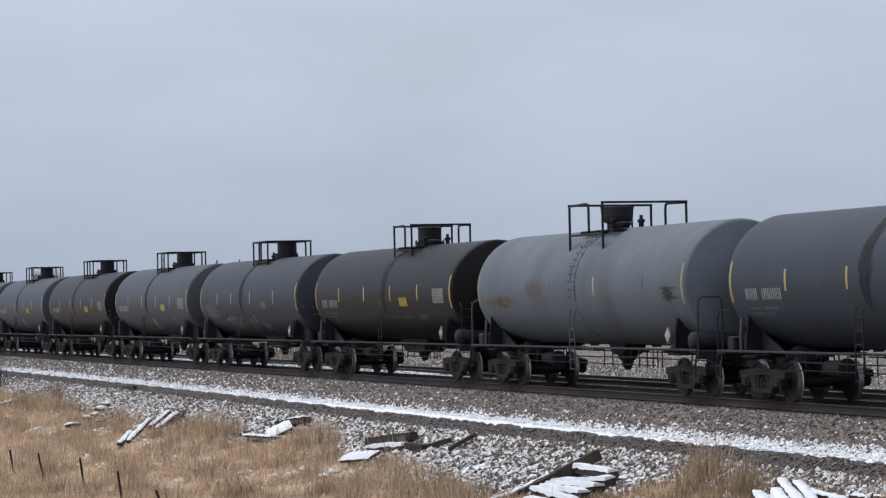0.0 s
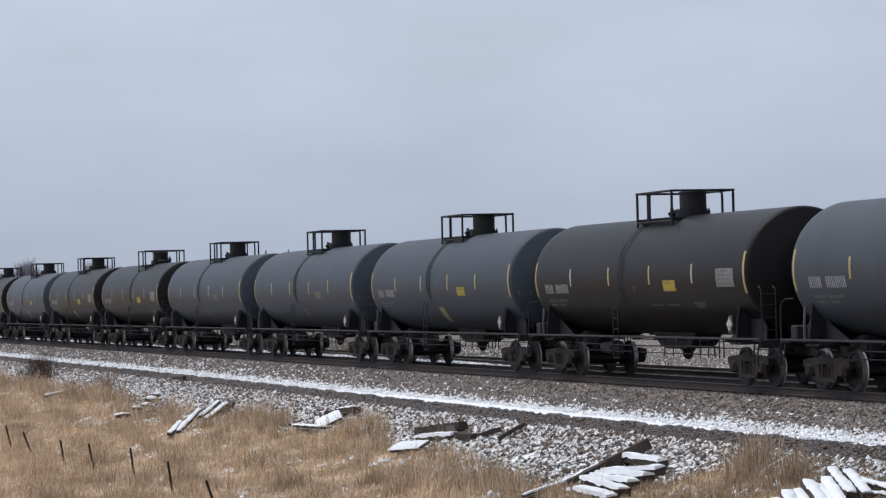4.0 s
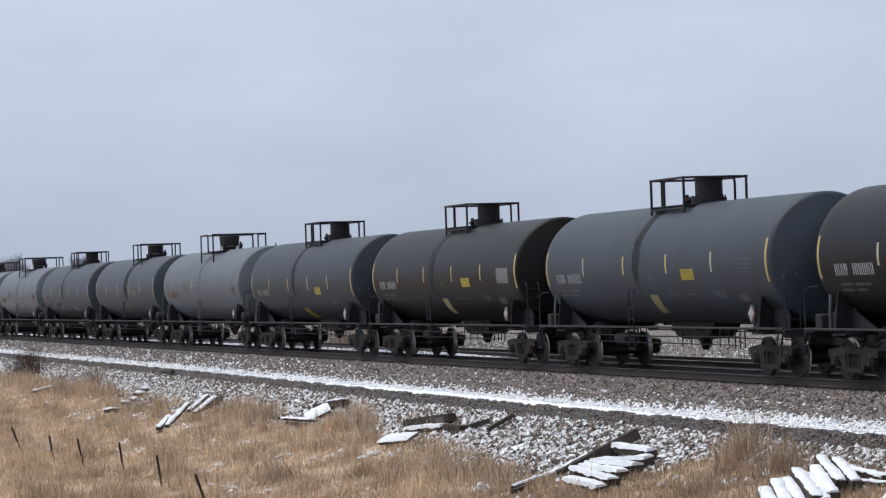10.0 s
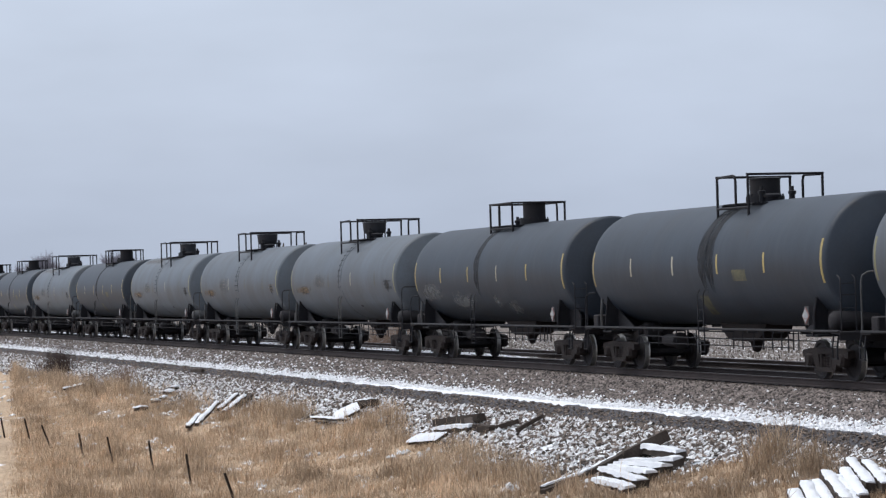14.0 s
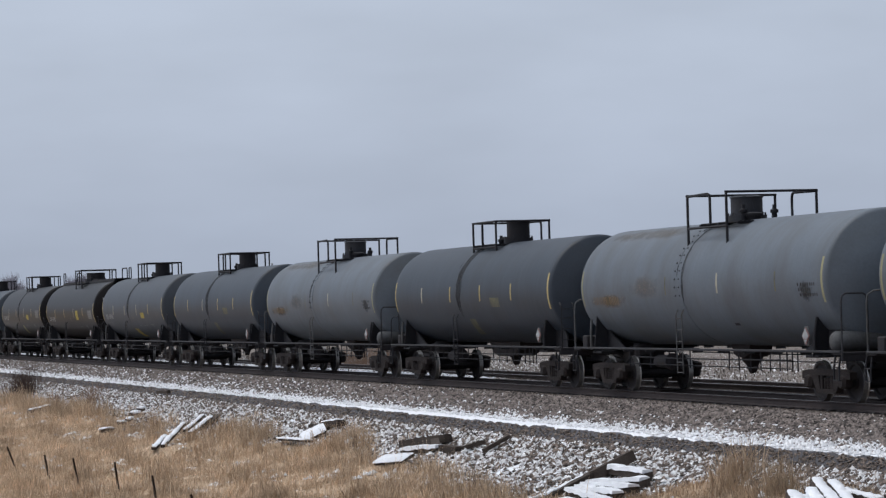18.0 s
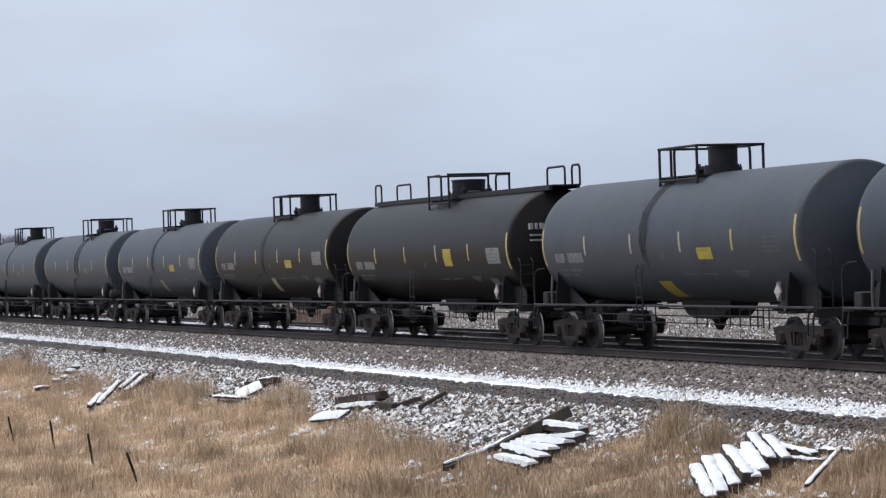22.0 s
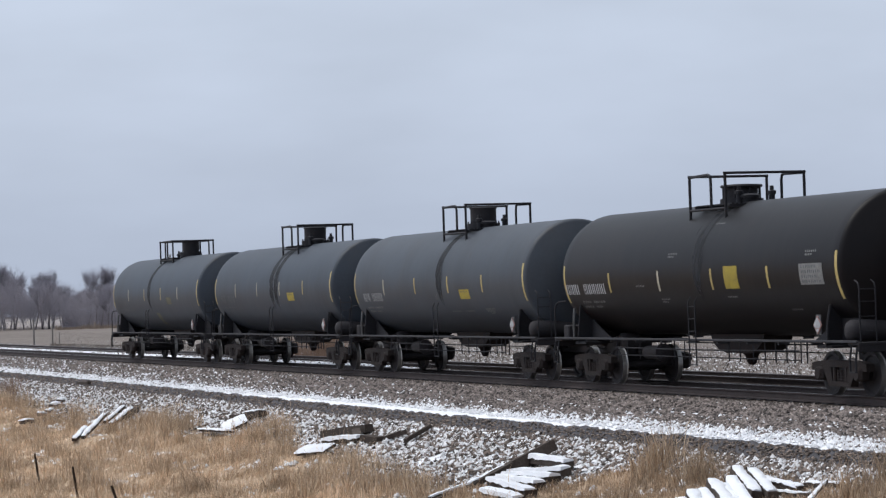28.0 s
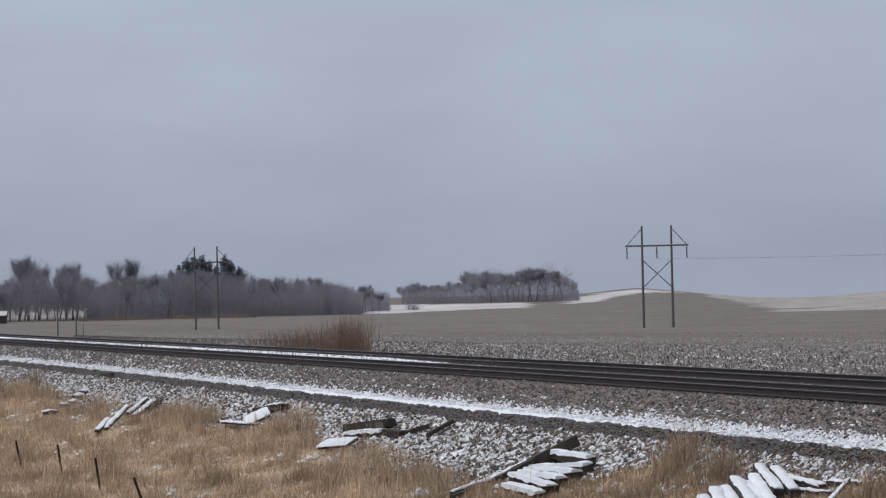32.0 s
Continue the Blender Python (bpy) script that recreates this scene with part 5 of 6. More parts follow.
        for k in range(3):
            part("data_text", cached(("worn_panel", i % 2, k), lambda: letter_bars("data_text", RUSTY if i % 2 == 0 else IRON, 6.6 - 0.04 * k, -14 + 4.4 * k, [0.26, 0.2, 0.2, 0.16][k % 2:], 2.6, 0.04)), car)
    if "patch" in words:
        part("dark_patch", cached("patch", lambda: decal("dark_patch", GREYIRON, [(-1.5, -49), (-0.75, -49), (0.0, -25), (-1.25, -25)], 2, 5)), car)
    if "spot" in words:
        part("dark_patch", decal("dark_patch", IRON, [(2.1, -41.5), (2.4, -41.5), (2.4, -38.5), (2.1, -38.5)], 1, 2), car)
    for o in car.children:
        if o.name.split(".")[0] in ("bolt_strip", "reporting_mark", "data_text", "rust_mark", "stencil_line", "scrawl"):
            o["kind"] = "stuff"
    if kind == "walk":
        def board():
            m = Mesh()
            m.box((0.25, -0.4, 4.27), (16.4, 0.1, 0.12)).box((0.25, 0.4, 4.3), (16.4, 0.1, 0.12)).box((0.25, 0, 4.34), (16.4, 0.7, 0.03))
            for x in np.arange(-7.0, 7.1, 1.0):
                m.box((x, 0, 4.2), (0.08, 0.7, 0.1))
            return m.done("walkway", RAILING, 0)
        part("walkway", board(), car, None, "long black running board on the tank top")
        for x, y, half in ((-7.57, -0.42, 0.32), (-7.5, 0.42, 0.74), (6.6, 0.45, 0.7), (8.15, 0.45, 0.3)):
            hoop = Mesh().tube([(-half, 0, 4.3), (-half, 0, 4.76), (-half + 0.03, 0, 4.83), (-half + 0.1, 0, 4.87), (half - 0.1, 0, 4.87), (half - 0.03, 0, 4.83), (half, 0, 4.76), (half, 0, 4.3)], 0.032, 6).done("hoop", RAILING)
            part("hoop", hoop, car, (x, y, 0.02))
        bars = Mesh()
        for k, w in enumerate((0.1, 0.05, 0.1, 0.1)):
            bars.box((8.4, -1.0 + 0.16 * k, 3.24), (0.1, w, 0.17))
        for z in (3.0, 2.86):
            bars.box((8.4, -0.86, z), (0.1, 0.3, 0.045)).box((8.4, -0.5, z), (0.12, 0.2, 0.045))
        part("reporting_mark", bars.done("reporting_mark", LETTER, 0), car, None, "white marks painted on the end of the tank")
    return car, sets


TRAIN = [tank_car(i, *row) for i, row in enumerate(CARS)]


def run_at(t):
    return float(np.interp(t, range(33), RUN))


def motions():
    for i, (car, sets) in enumerate(TRAIN):
        walk(car, [(t, pose(CENTRES[i] + ALONG.get(i, 0.0) + RUN[t], TRACK, 0)) for t in range(33)])
        # the wheels roll while their car is near; 0.457 m radius
        first = next((f for f in range(961) if CENTRES[i] + run_at(f / 30) > -190), 961)
        last = next((f for f in range(961) if CENTRES[i] + run_at(f / 30) > -36), 960)
        if first >= last:
            continue
        for ws in sets:
            at = ws.location.copy()
            rows = [] if first == 0 else [(0, pose(*at))]
            for f in range(first, last + 1):
                a = math.degrees((run_at(f / 30) - run_at(first / 30)) / 0.457)
                rows.append((f / 30, pose(*at, 0, a % 360, 0)))
            if last < 960:
                rows.append((32, rows[-1][1]))
            walk(ws, rows)




# ---------------------------------------------------------------- loose stones, snow clods, grass
def stone_field(name, n, x0, x1, y0, y1, size, mat, label, category, seed, keep=None, flat=0.65, near=0.5):
    """Many small broken stones (six corners, eight faces each) lying on the ground."""
    r = np.random.RandomState(seed)
    x = x0 + (x1 - x0) * r.rand(n) ** near
    y = r.uniform(y0, y1, n)
    if keep is not None:
        k = r.rand(n) < keep(x, y)
        x, y = x[k], y[k]
    n = len(x)
    s = r.uniform(size[0], size[1], n) * (1 + 0.35 * (r.rand(n) < 0.1))
    base = np.array([(1, 0, 0), (0, 1, 0), (-1, 0, 0), (0, -1, 0), (0, 0, 1), (0, 0, -1)], float)
    p = base[None] * r.uniform(0.6, 1.25, (n, 6, 3)) + r.uniform(-0.28, 0.28, (n, 6, 3))
    p[:, :, 2] *= flat
    a = r.uniform(0, 6.28, n)
    c, d = np.cos(a)[:, None], np.sin(a)[:, None]
    q = np.stack([p[..., 0] * c - p[..., 1] * d, p[..., 0] * d + p[..., 1] * c, p[..., 2]], -1) * (s / 2)[:, None, None]
    q += np.stack([x, y, lay(x, y) + s * 0.12], -1)[:, None, :]
    f = np.array([(0, 1, 4), (1, 2, 4), (2, 3, 4), (3, 0, 4), (1, 0, 5), (2, 1, 5), (3, 2, 5), (0, 3, 5)])
    f = (f[None] + 6 * np.arange(n)[:, None, None]).reshape(-1, 3)
    return thing(name, grid_mesh(name, q.reshape(-1, 3), f, mat, None, False), label, category, kind="stuff")


def blades(name, x, y, height, width, lean, mat, label, category, seed, kind="stuff"):
    """Dry blades, each bent once, standing on the ground."""
    r = np.random.RandomState(seed)
    n = len(x)
    z = lay(x, y) - 0.02
    a, b = r.uniform(0, 6.28, n), r.uniform(0, 6.28, n)
    sx, sy = np.cos(a) * width / 2, np.sin(a) * width / 2
    lx, ly = np.cos(b) * lean * height, np.sin(b) * lean * height
    v = np.empty((n, 5, 3), np.float32)
    v[:, 0] = np.stack([x - sx, y - sy, z], -1)
    v[:, 1] = np.stack([x + sx, y + sy, z], -1)
    v[:, 2] = np.stack([x + sx * 0.7 + lx * 0.35, y + sy * 0.7 + ly * 0.35, z + height * 0.6], -1)
    v[:, 3] = np.stack([x - sx * 0.7 + lx * 0.35, y - sy * 0.7 + ly * 0.35, z + height * 0.6], -1)
    v[:, 4] = np.stack([x + lx, y + ly, z + height * np.sqrt(np.clip(1 - lean ** 2, 0.1, 1))], -1)
    f = np.array([(0, 1, 2), (0, 2, 3), (3, 2, 4)])
    f = (f[None] + 5 * np.arange(n)[:, None, None]).reshape(-1, 3)
    return thing(name, grid_mesh(name, v.reshape(-1, 3), f, mat, None, False), label, category, kind=kind)


def build_bank():
    edge = lambda x, y: y - snow_edge(x)
    patchy = lambda x, y: 0.35 * waves(x, y, 33, 1.3)
    stone_field("ballast_stones", 110000, -42, -200, 23.5, 26.35, (0.06, 0.12), STONES, "grey-brown crushed stone ballast on the track shoulder", "ballast", 21, lambda x, y: np.clip((edge(x, y) - 23.6 + patchy(x, y)) / 1.9, 0.0, 1), near=1.3)
    stone_field("snowy_stones", 30000, -42, -190, 23.15, 24.4, (0.05, 0.11), STONES, "dark stones showing through the snow strip", "ballast", 22, lambda x, y: np.clip((edge(x, y) - 23.1 + patchy(x, y)) / 1.0, 0.2, 1), near=1.6)
    stone_field("bank_stones", 26000, -42, -190, 22.4, 23.1, (0.05, 0.1), BROWNSTONES, "dark stones at the foot of the ballast", "ballast", 23, lambda x, y: (edge(x, y) < 22.97) * 0.8, near=1.6)
    stone_field("shoulder_snow", 40000, -42, -190, 22.95, 25.9, (0.065, 0.125), SNOWBITS, "scraps of snow among the ballast stones", "snow", 28, lambda x, y: (edge(x, y) > 23.0) * np.clip((24.15 - edge(x, y) + 1.2 * patchy(x, y)) / 1.0, np.clip(-(x + 60) / 250, 0.05, 0.2), 1) ** 1.4, 0.9, near=1.5)
    stone_field("edge_snow", 2500, -42, -190, 22.9, 23.2, (0.04, 0.1), SNOWLUMP, "scraps of snow along the foot of the ballast", "snow", 29, lambda x, y: np.clip((edge(x, y) - 22.95) / 0.2, 0, 1), 0.4, near=1.4)
    rubble = lambda x, y: ((y > turf_edge(x) - 0.5) & (edge(x, y) < 22.72)) * np.clip(0.8 + 0.5 * waves(x, y, 34, 1.8), 0.25, 1)
    stone_field("rubble_stones", 66000, -42, -190, 18.6, 23.0, (0.06, 0.14), BROWNSTONES, "broken brown rubble on the bank, dusted with snow", "rubble", 24, rubble, 0.8, near=1.6)
    stone_field("snow_clods", 42000, -42, -190, 18.6, 22.9, (0.06, 0.14), SNOWLUMP, "small clods of snow between the stones", "snow", 25, rubble, 0.8, near=1.6)
    stone_field("far_ballast_stones", 22000, -42, -170, 30.5, 34.3, (0.06, 0.12), STONES, "grey ballast between and beyond the tracks", "ballast", 26, near=1.6)
    stone_field("between_stones", 7000, -42, -180, 28.7, 30.25, (0.05, 0.1), STONES, "dark stones and snow between the two tracks", "ballast", 35, lambda x, y: np.where(x > -90, 1.0, 0.25), near=1.3)
    stone_field("snow_on_turf", 15000, -35, -150, 13, 21.8, (0.08, 0.24), SNOWLUMP, "thin scraps of snow among the grass", "snow", 27, lambda x, y: np.clip(waves(x, y, 31, 2.2) * 1.2 - 0.35 + 0.6 * np.exp(-((y - turf_edge(x) + 0.9) / 1.3) ** 2) + 0.5 * np.exp(-((x + 60) / 5) ** 2 - ((y - 18.6) / 1.0) ** 2), 0, 1), 0.6, near=1.4)


def build_grass():
    r = np.random.RandomState(41)
    # clump centres, thicker where the patches are
    n = 17000
    cy = r.uniform(9.0, 22.6, n)
    cx = -cy * (1.9 + 5.6 * r.rand(n) ** 1.3)
    patch = waves(cx, cy, 42, 3.2)
    keep = (cy < turf_edge(cx) + 0.5 * r.randn(n) * (r.rand(n) < 0.4)) & (r.rand(n) < np.clip(0.7 + 0.5 * patch, 0.15, 1))
    cx, cy, patch = cx[keep], cy[keep], patch[keep]
    per = 30
    x = np.repeat(cx, per) + r.randn(len(cx) * per) * 0.15
    y = np.repeat(cy, per) + r.randn(len(cx) * per) * 0.15
    rough = np.repeat(np.clip(0.3 + 0.18 * patch + 0.12 * r.randn(len(cx)), 0.12, 0.75), per)
    # the tallest growth stands in a belt along the rubble
    belt = np.exp(-((y - turf_edge(x) + 0.7) / 0.8) ** 2)
    h = rough * (0.75 + 0.6 * belt) * r.uniform(0.55, 1.2, len(x))
    # trodden low where the ties lie
    for x0, x1, y0, y1, low in ((-49.0, -43.4, 19.2, 22.4, 0.25), (-58.8, -52.4, 18.9, 21.8, 0.2), (-57.4, -54.0, 17.4, 20.0, 0.4), (-70.8, -66.9, 18.6, 20.8, 0.25), (-73.8, -68.2, 19.9, 21.8, 0.25), (-84.2, -79.5, 19.2, 21.9, 0.2), (-93.0, -88.0, 16.9, 18.9, 0.35), (-98.8, -92.5, 19.0, 21.3, 0.35), (-107.0, -101.5, 17.9, 20.0, 0.45), (-112.0, -107.0, 19.8, 21.4, 0.4)):
        h = np.where((x > x0) & (x < x1) & (y > y0) & (y < y1), h * low, h)
    tall = np.repeat((patch > 0.55) & (r.rand(len(cx)) < 0.7), per) | (belt > 0.5)
    h = np.where(tall, h * 1.35, h * 0.9)
    m = ((belt > 0.35) & (x > -56)) | ((x > -57 + 1.5 * waves(x, y, 46, 3.0)) & (y > 15.5))
    for name, sel, mat, lab in (("grass_tufts", tall & ~m, TUFT, "taller brown tufts of dead grass"), ("dry_grass", ~m & ~tall, STRAW, "dead straw-coloured grass over the low ground"), ("yellow_grass", m, OLIVE, "yellowed rough grass on the bank beside the ties")):
        blades(name, x[sel], y[sel], h[sel], r.uniform(0.009, 0.019, sel.sum()), r.uniform(0.1, 0.75, sel.sum()), mat, lab, "grass", 43)
    # short matted growth over the bare patches
    n = 150000
    y = r.uniform(8.5, 22.2, n)
    x = -y * (1.9 + 5.6 * r.rand(n) ** 1.3)
    ok = y < turf_edge(x) + 0.2 * r.randn(n)
    near = x > -57 + 1.5 * waves(x, y, 46, 3.0)
    for k, mat, lab in ((ok & ~near, MATTED, "short matted dead grass between the tufts"), (ok & near, OLIVE, "short yellowed grass round the dumped ties")):
        blades("short_grass", x[k], y[k], r.uniform(0.07, 0.2, k.sum()), r.uniform(0.015, 0.03, k.sum()), r.uniform(0.3, 0.9, k.sum()), mat, lab, "grass", 45)
    # thicker low growth round the nearest ties
    n = 42000
    y = r.uniform(14.5, 22.0, n)
    x = r.uniform(-61, -39, n)
    ok = y < turf_edge(x) + 0.15 * r.randn(n)
    blades("short_grass", x[ok], y[ok], r.uniform(0.08, 0.24, ok.sum()), r.uniform(0.01, 0.02, ok.sum()), r.uniform(0.2, 0.9, ok.sum()), OLIVE, "low yellowed grass round the dumped ties", "grass", 47)
    # sparse tall stems
    k = (r.rand(len(cx)) < 0.22) & ~((cx > -59) & (cy > 18.8))
    sx, sy = cx[k] + r.randn(k.sum()) * 0.3, cy[k] + r.randn(k.sum()) * 0.3
    blades("seed_stems", sx, sy, r.uniform(0.5, 0.85, k.sum()), np.full(k.sum(), 0.014), r.uniform(0.05, 0.4, k.sum()), STRAW, "sparse tall dead stems in the grass", "grass", 44)


def build_stubble():
    r = np.random.RandomState(51)
    n = 52000
    y = 35.2 + 120 * r.rand(n) ** 1.7
    row = np.round(y / 0.76) * 0.76
    y = np.where(r.rand(n) < 0.75, row + r.randn(n) * 0.07, y)
    x = -y * (1.75 + 3.6 * r.rand(n))
    blades("corn_stubble", x, y, r.uniform(0.07, 0.22, n), r.uniform(0.03, 0.08, n), r.uniform(0.2, 0.9, n), STALKS, "cut corn stubble in snowy field rows", "stubble", 52)
    y2 = 35.4 + 90 * r.rand(13000) ** 1.7
    x2 = -y2 * (1.75 + 3.4 * r.rand(13000))
    stone = np.random.RandomState(53)
    s = stone.uniform(0.07, 0.19, len(x2))
    q = np.array([(1, 0, 0), (0, 1, 0), (-1, 0, 0), (0, -1, 0), (0, 0, 1)], float)[None] * stone.uniform(0.6, 1.3, (len(x2), 5, 3))
    q[:, :, 2] *= 0.5
    q = q * (s / 2)[:, None, None] + np.stack([x2, y2, lay(x2, y2)], -1)[:, None, :]
    f = np.array([(0, 1, 4), (1, 2, 4), (2, 3, 4), (3, 0, 4)])
    f = (f[None] + 5 * np.arange(len(x2))[:, None, None]).reshape(-1, 3)
    thing("field_snow", grid_mesh("field_snow", q.reshape(-1, 3), f, SNOWLUMP, None, False), "small lumps of snow lying between stubble rows", "snow", kind="stuff")


# ---------------------------------------------------------------- discarded ties
def tie_thing(i, a, b, snowy, thick=0.18, wide=0.23, longest=2.75, drape=0.0):
    """A discarded tie between two places on the bank; the length is kept to that of a real tie."""
    a, b = Vector(a), Vector(b)
    d = b - a
    c = (a + b) / 2
    half = min(d.length, longest) / 2
    r = random.Random(900 + i)
    q = d.to_track_quat("X", "Z").to_matrix().to_4x4()
    m = Matrix.Translation((c.x, c.y, c.z - thick / 2)) @ q @ pose(0, 0, 0, r.uniform(-6, 6) if wide < 0.6 else 12, 0, 0)
    body = Mesh()
    n = 7
    for k in range(n + 1):
        x = -half + 2 * half * k / n
        j = [r.uniform(-0.012, 0.012) for _ in range(4)]
        y, z = wide / 2, thick / 2
        body.v += [(x, -y + j[0], -z), (x, y + j[1], -z), (x, y + j[2], z - abs(j[0])), (x, -y + j[3], z - abs(j[1]))]
    for k in range(n):
        for e in range(4):
            body.f.append((k * 4 + e, k * 4 + (e + 1) % 4, k * 4 + 4 + (e + 1) % 4, k * 4 + 4 + e))
            body.mi.append(0)
    body.add(body.v[:4], [(3, 2, 1, 0)]).add(body.v[4 * n:4 * n + 4], [(0, 1, 2, 3)])
    tie = thing("railroad_tie", body.done("railroad_tie", TIE, 30), "old dark timber tie" + (" capped with snow" if snowy else " without snow") + ", dumped on the bank", "railroad tie", m, group="discarded railroad ties")
    if snowy:
        cap = Mesh()
        n = 13
        x0, x1 = (-half - 0.02, half + 0.03) if drape else (-half - r.uniform(-0.05, 0.03), half - r.uniform(-0.03, 0.1))
        near, far = 0.0, 0.0
        for k in range(n + 1):
            rim = k in (0, n)
            x = x0 + (x1 - x0) * k / n
            h = thick / 2
            t = r.uniform(0.25, 1.3) * min(0.04, thick * 0.24) * (0.55 if rim else 1.0)
            # the edge wanders: here it hangs over the side, there the timber shows
            near = 0.5 * near + 0.5 * r.uniform(-0.5, 1.0)
            far = 0.5 * far + 0.5 * r.uniform(-0.5, 1.0)
            over = 0.035 if wide < 0.6 else 0.09
            y0, y1 = wide / 2 + over * near, wide / 2 + over * far
            if rim:
                y0, y1 = y0 * 0.8, y1 * 0.8
            z0 = h - (0.004 if near < 0.1 else 0.05 * near)
            z1 = h - (0.004 if far < 0.1 else 0.05 * far)
            if drape:
                # deep snow hanging over the side that faces the field
                y0 = wide / 2 + 0.03 + r.uniform(0, 0.025)
                z0 = h - drape * r.uniform(0.6, 1.25) * (0.8 if rim else 1.0)
            cap.v += [(x, -y0, z0), (x, y1, z1), (x, y1 * 0.82, h + t * r.uniform(0.7, 1.1)), (x, r.uniform(-0.03, 0.03), h + t * 1.3), (x, -y0 * 0.86, h + t * r.uniform(0.5, 1.0))]
        for k in range(n):
            for e in range(5):
                cap.f.append((k * 5 + e, k * 5 + (e + 1) % 5, k * 5 + 5 + (e + 1) % 5, k * 5 + 5 + e))
                cap.mi.append(0)
        cap.add(cap.v[:5], [(4, 3, 2, 1, 0)]).add(cap.v[5 * n:5 * n + 5], [(0, 1, 2, 3, 4)])
        part("snow_cap", cap.done("snow_cap", SNOW, 60), tie, None, "white snow lying along the top")
    return tie


def build_ties():
    rows = []

    def lie(a, b, snowy, up=0.0, thick=0.18, wide=0.24, drape=0.0):
        za, zb = (float(lay(*p)) + 0.15 + up for p in (a, b))
        rows.append(((*a, za), (*b, zb), snowy, thick, wide, drape))

    def prop(a, b, up_a, up_b, snowy, thick=0.18, wide=0.23, drape=0.0):
        """A tie whose two ends lie at different heights above the bank."""
        za, zb = float(lay(*a)) + up_a, float(lay(*b)) + up_b
        rows.append(((*a, za), (*b, zb), snowy, thick, wide, drape))

    # the row of ties fanned out side by side, each leaning on the next
    for a, b, wide, up in (((-46.85, 19.95), (-44.5, 19.25), 0.23, 0.28), ((-46.95, 20.22), (-44.6, 19.5), 0.22, 0.28),
                           ((-47.0, 20.46), (-44.75, 19.82), 0.20, 0.27), ((-47.3, 20.78), (-44.9, 20.12), 0.23, 0.31), ((-46.95, 20.83), (-44.8, 20.23), 0.20, 0.25),
                           ((-47.25, 21.12), (-45.0, 20.46), 0.22, 0.27), ((-48.0, 21.55), (-45.75, 20.94), 0.20, 0.31), ((-47.6, 21.71), (-45.3, 21.05), 0.19, 0.27)):
        prop(a, b, up, up - 0.06, True, 0.18, wide)
    prop((-46.9, 21.55), (-45.3, 21.6), 0.2, 0.13, True, 0.12, 0.16)
    prop((-45.9, 21.3), (-44.7, 21.48), 0.16, 0.1, True, 0.1, 0.14)
    prop((-45.4, 21.75), (-44.3, 22.0), 0.14, 0.1, True, 0.1, 0.14)
    # the stack with a broad snowy top
    for a, b, up, wide in (((-58.2, 21.22), (-55.0, 21.05), 0.27, 0.21), ((-57.5, 20.62), (-54.75, 20.82), 0.25, 0.24), ((-56.9, 20.3), (-54.2, 20.36), 0.24, 0.24),
                           ((-56.4, 20.0), (-53.7, 19.84), 0.24, 0.24), ((-55.3, 19.4), (-53.2, 19.46), 0.24, 0.26), ((-54.6, 19.02), (-52.7, 19.02), 0.22, 0.24)):
        lie(a, b, True, up - 0.17, wide=wide, drape=0.07)
    # the dark beam and the thin poles beside the stack
    prop((-57.75, 21.7), (-57.9, 20.3), 0.38, 0.3, False, 0.24, 0.28)
    prop((-58.0, 21.0), (-56.6, 19.35), 0.26, 0.24, False, 0.12, 0.13)
    prop((-56.7, 19.5), (-55.0, 17.95), 0.25, 0.22, False, 0.1, 0.12)
    prop((-58.3, 20.95), (-56.2, 18.95), 0.24, 0.24, True, 0.07, 0.08)
    prop((-57.1, 19.7), (-55.2, 18.0), 0.22, 0.24, True, 0.08, 0.1)
    # a thin pale pole leaning out of the grass
    prop((-42.25, 19.95), (-44.3, 21.58), 0.3, 0.3, True, 0.06, 0.07)
    # logs and stakes in the rubble
    prop((-73.5, 21.05), (-70.8, 21.5), 0.26, 0.3, False, 0.22, 0.24)
    prop((-72.4, 20.8), (-69.7, 20.95), 0.18, 0.18, True, 0.14, 0.26, 0.08)
    prop((-71.0, 21.2), (-70.0, 20.95), 0.3, 0.16, False, 0.2, 0.22)
    prop((-69.7, 19.35), (-69.15, 19.95), 0.2, 0.28, True, 0.1, 0.72, 0.03)
    prop((-69.5, 20.95), (-68.9, 21.2), 0.2, 0.16, False, 0.2, 0.26)
    prop((-68.45, 21.15), (-68.25, 21.7), 0.18, 0.18, False, 0.12, 0.14)
    prop((-67.3, 21.35), (-67.55, 22.1), 0.18, 0.2, False, 0.1, 0.12)
    # long pale ones propped up farther back
    for a, b in (((-89.7, 17.45, -1.83), (-92.1, 18.3, -1.55)), ((-90.6, 18.0, -1.72), (-92.9, 19.1, -1.2)), ((-96.2, 19.8, -1.58), (-98.5, 20.95, -1.16)), ((-94.4, 19.6, -1.6), (-96.7, 20.85, -1.17)), ((-90.0, 17.8, -1.78), (-91.6, 18.35, -1.56))):
        rows.append((a, b, True, 0.1, 0.15, 0.0))
    rows.append(((-95.4, 20.0, -1.6), (-97.5, 21.2, -1.14), False, 0.12, 0.3, 0.0))
    for a, b, wide in (((-104.0, 18.35), (-103.4, 18.55), 0.3), ((-104.8, 19.1), (-105.6, 19.45), 0.14), ((-105.9, 19.6), (-106.6, 19.9), 0.12), ((-109.4, 20.45), (-109.9, 20.75), 0.24), ((-110.6, 20.95), (-111.1, 21.2), 0.22)):
        lie(a, b, True, 0.1, 0.14, wide, 0.04)
    lie((-125.8, 18.95), (-126.6, 20.05), True, 0.14, 0.14, 0.24)
    lie((-115.5, 22.7), (-114.0, 22.85), False, 0.08, 0.12, 0.14)
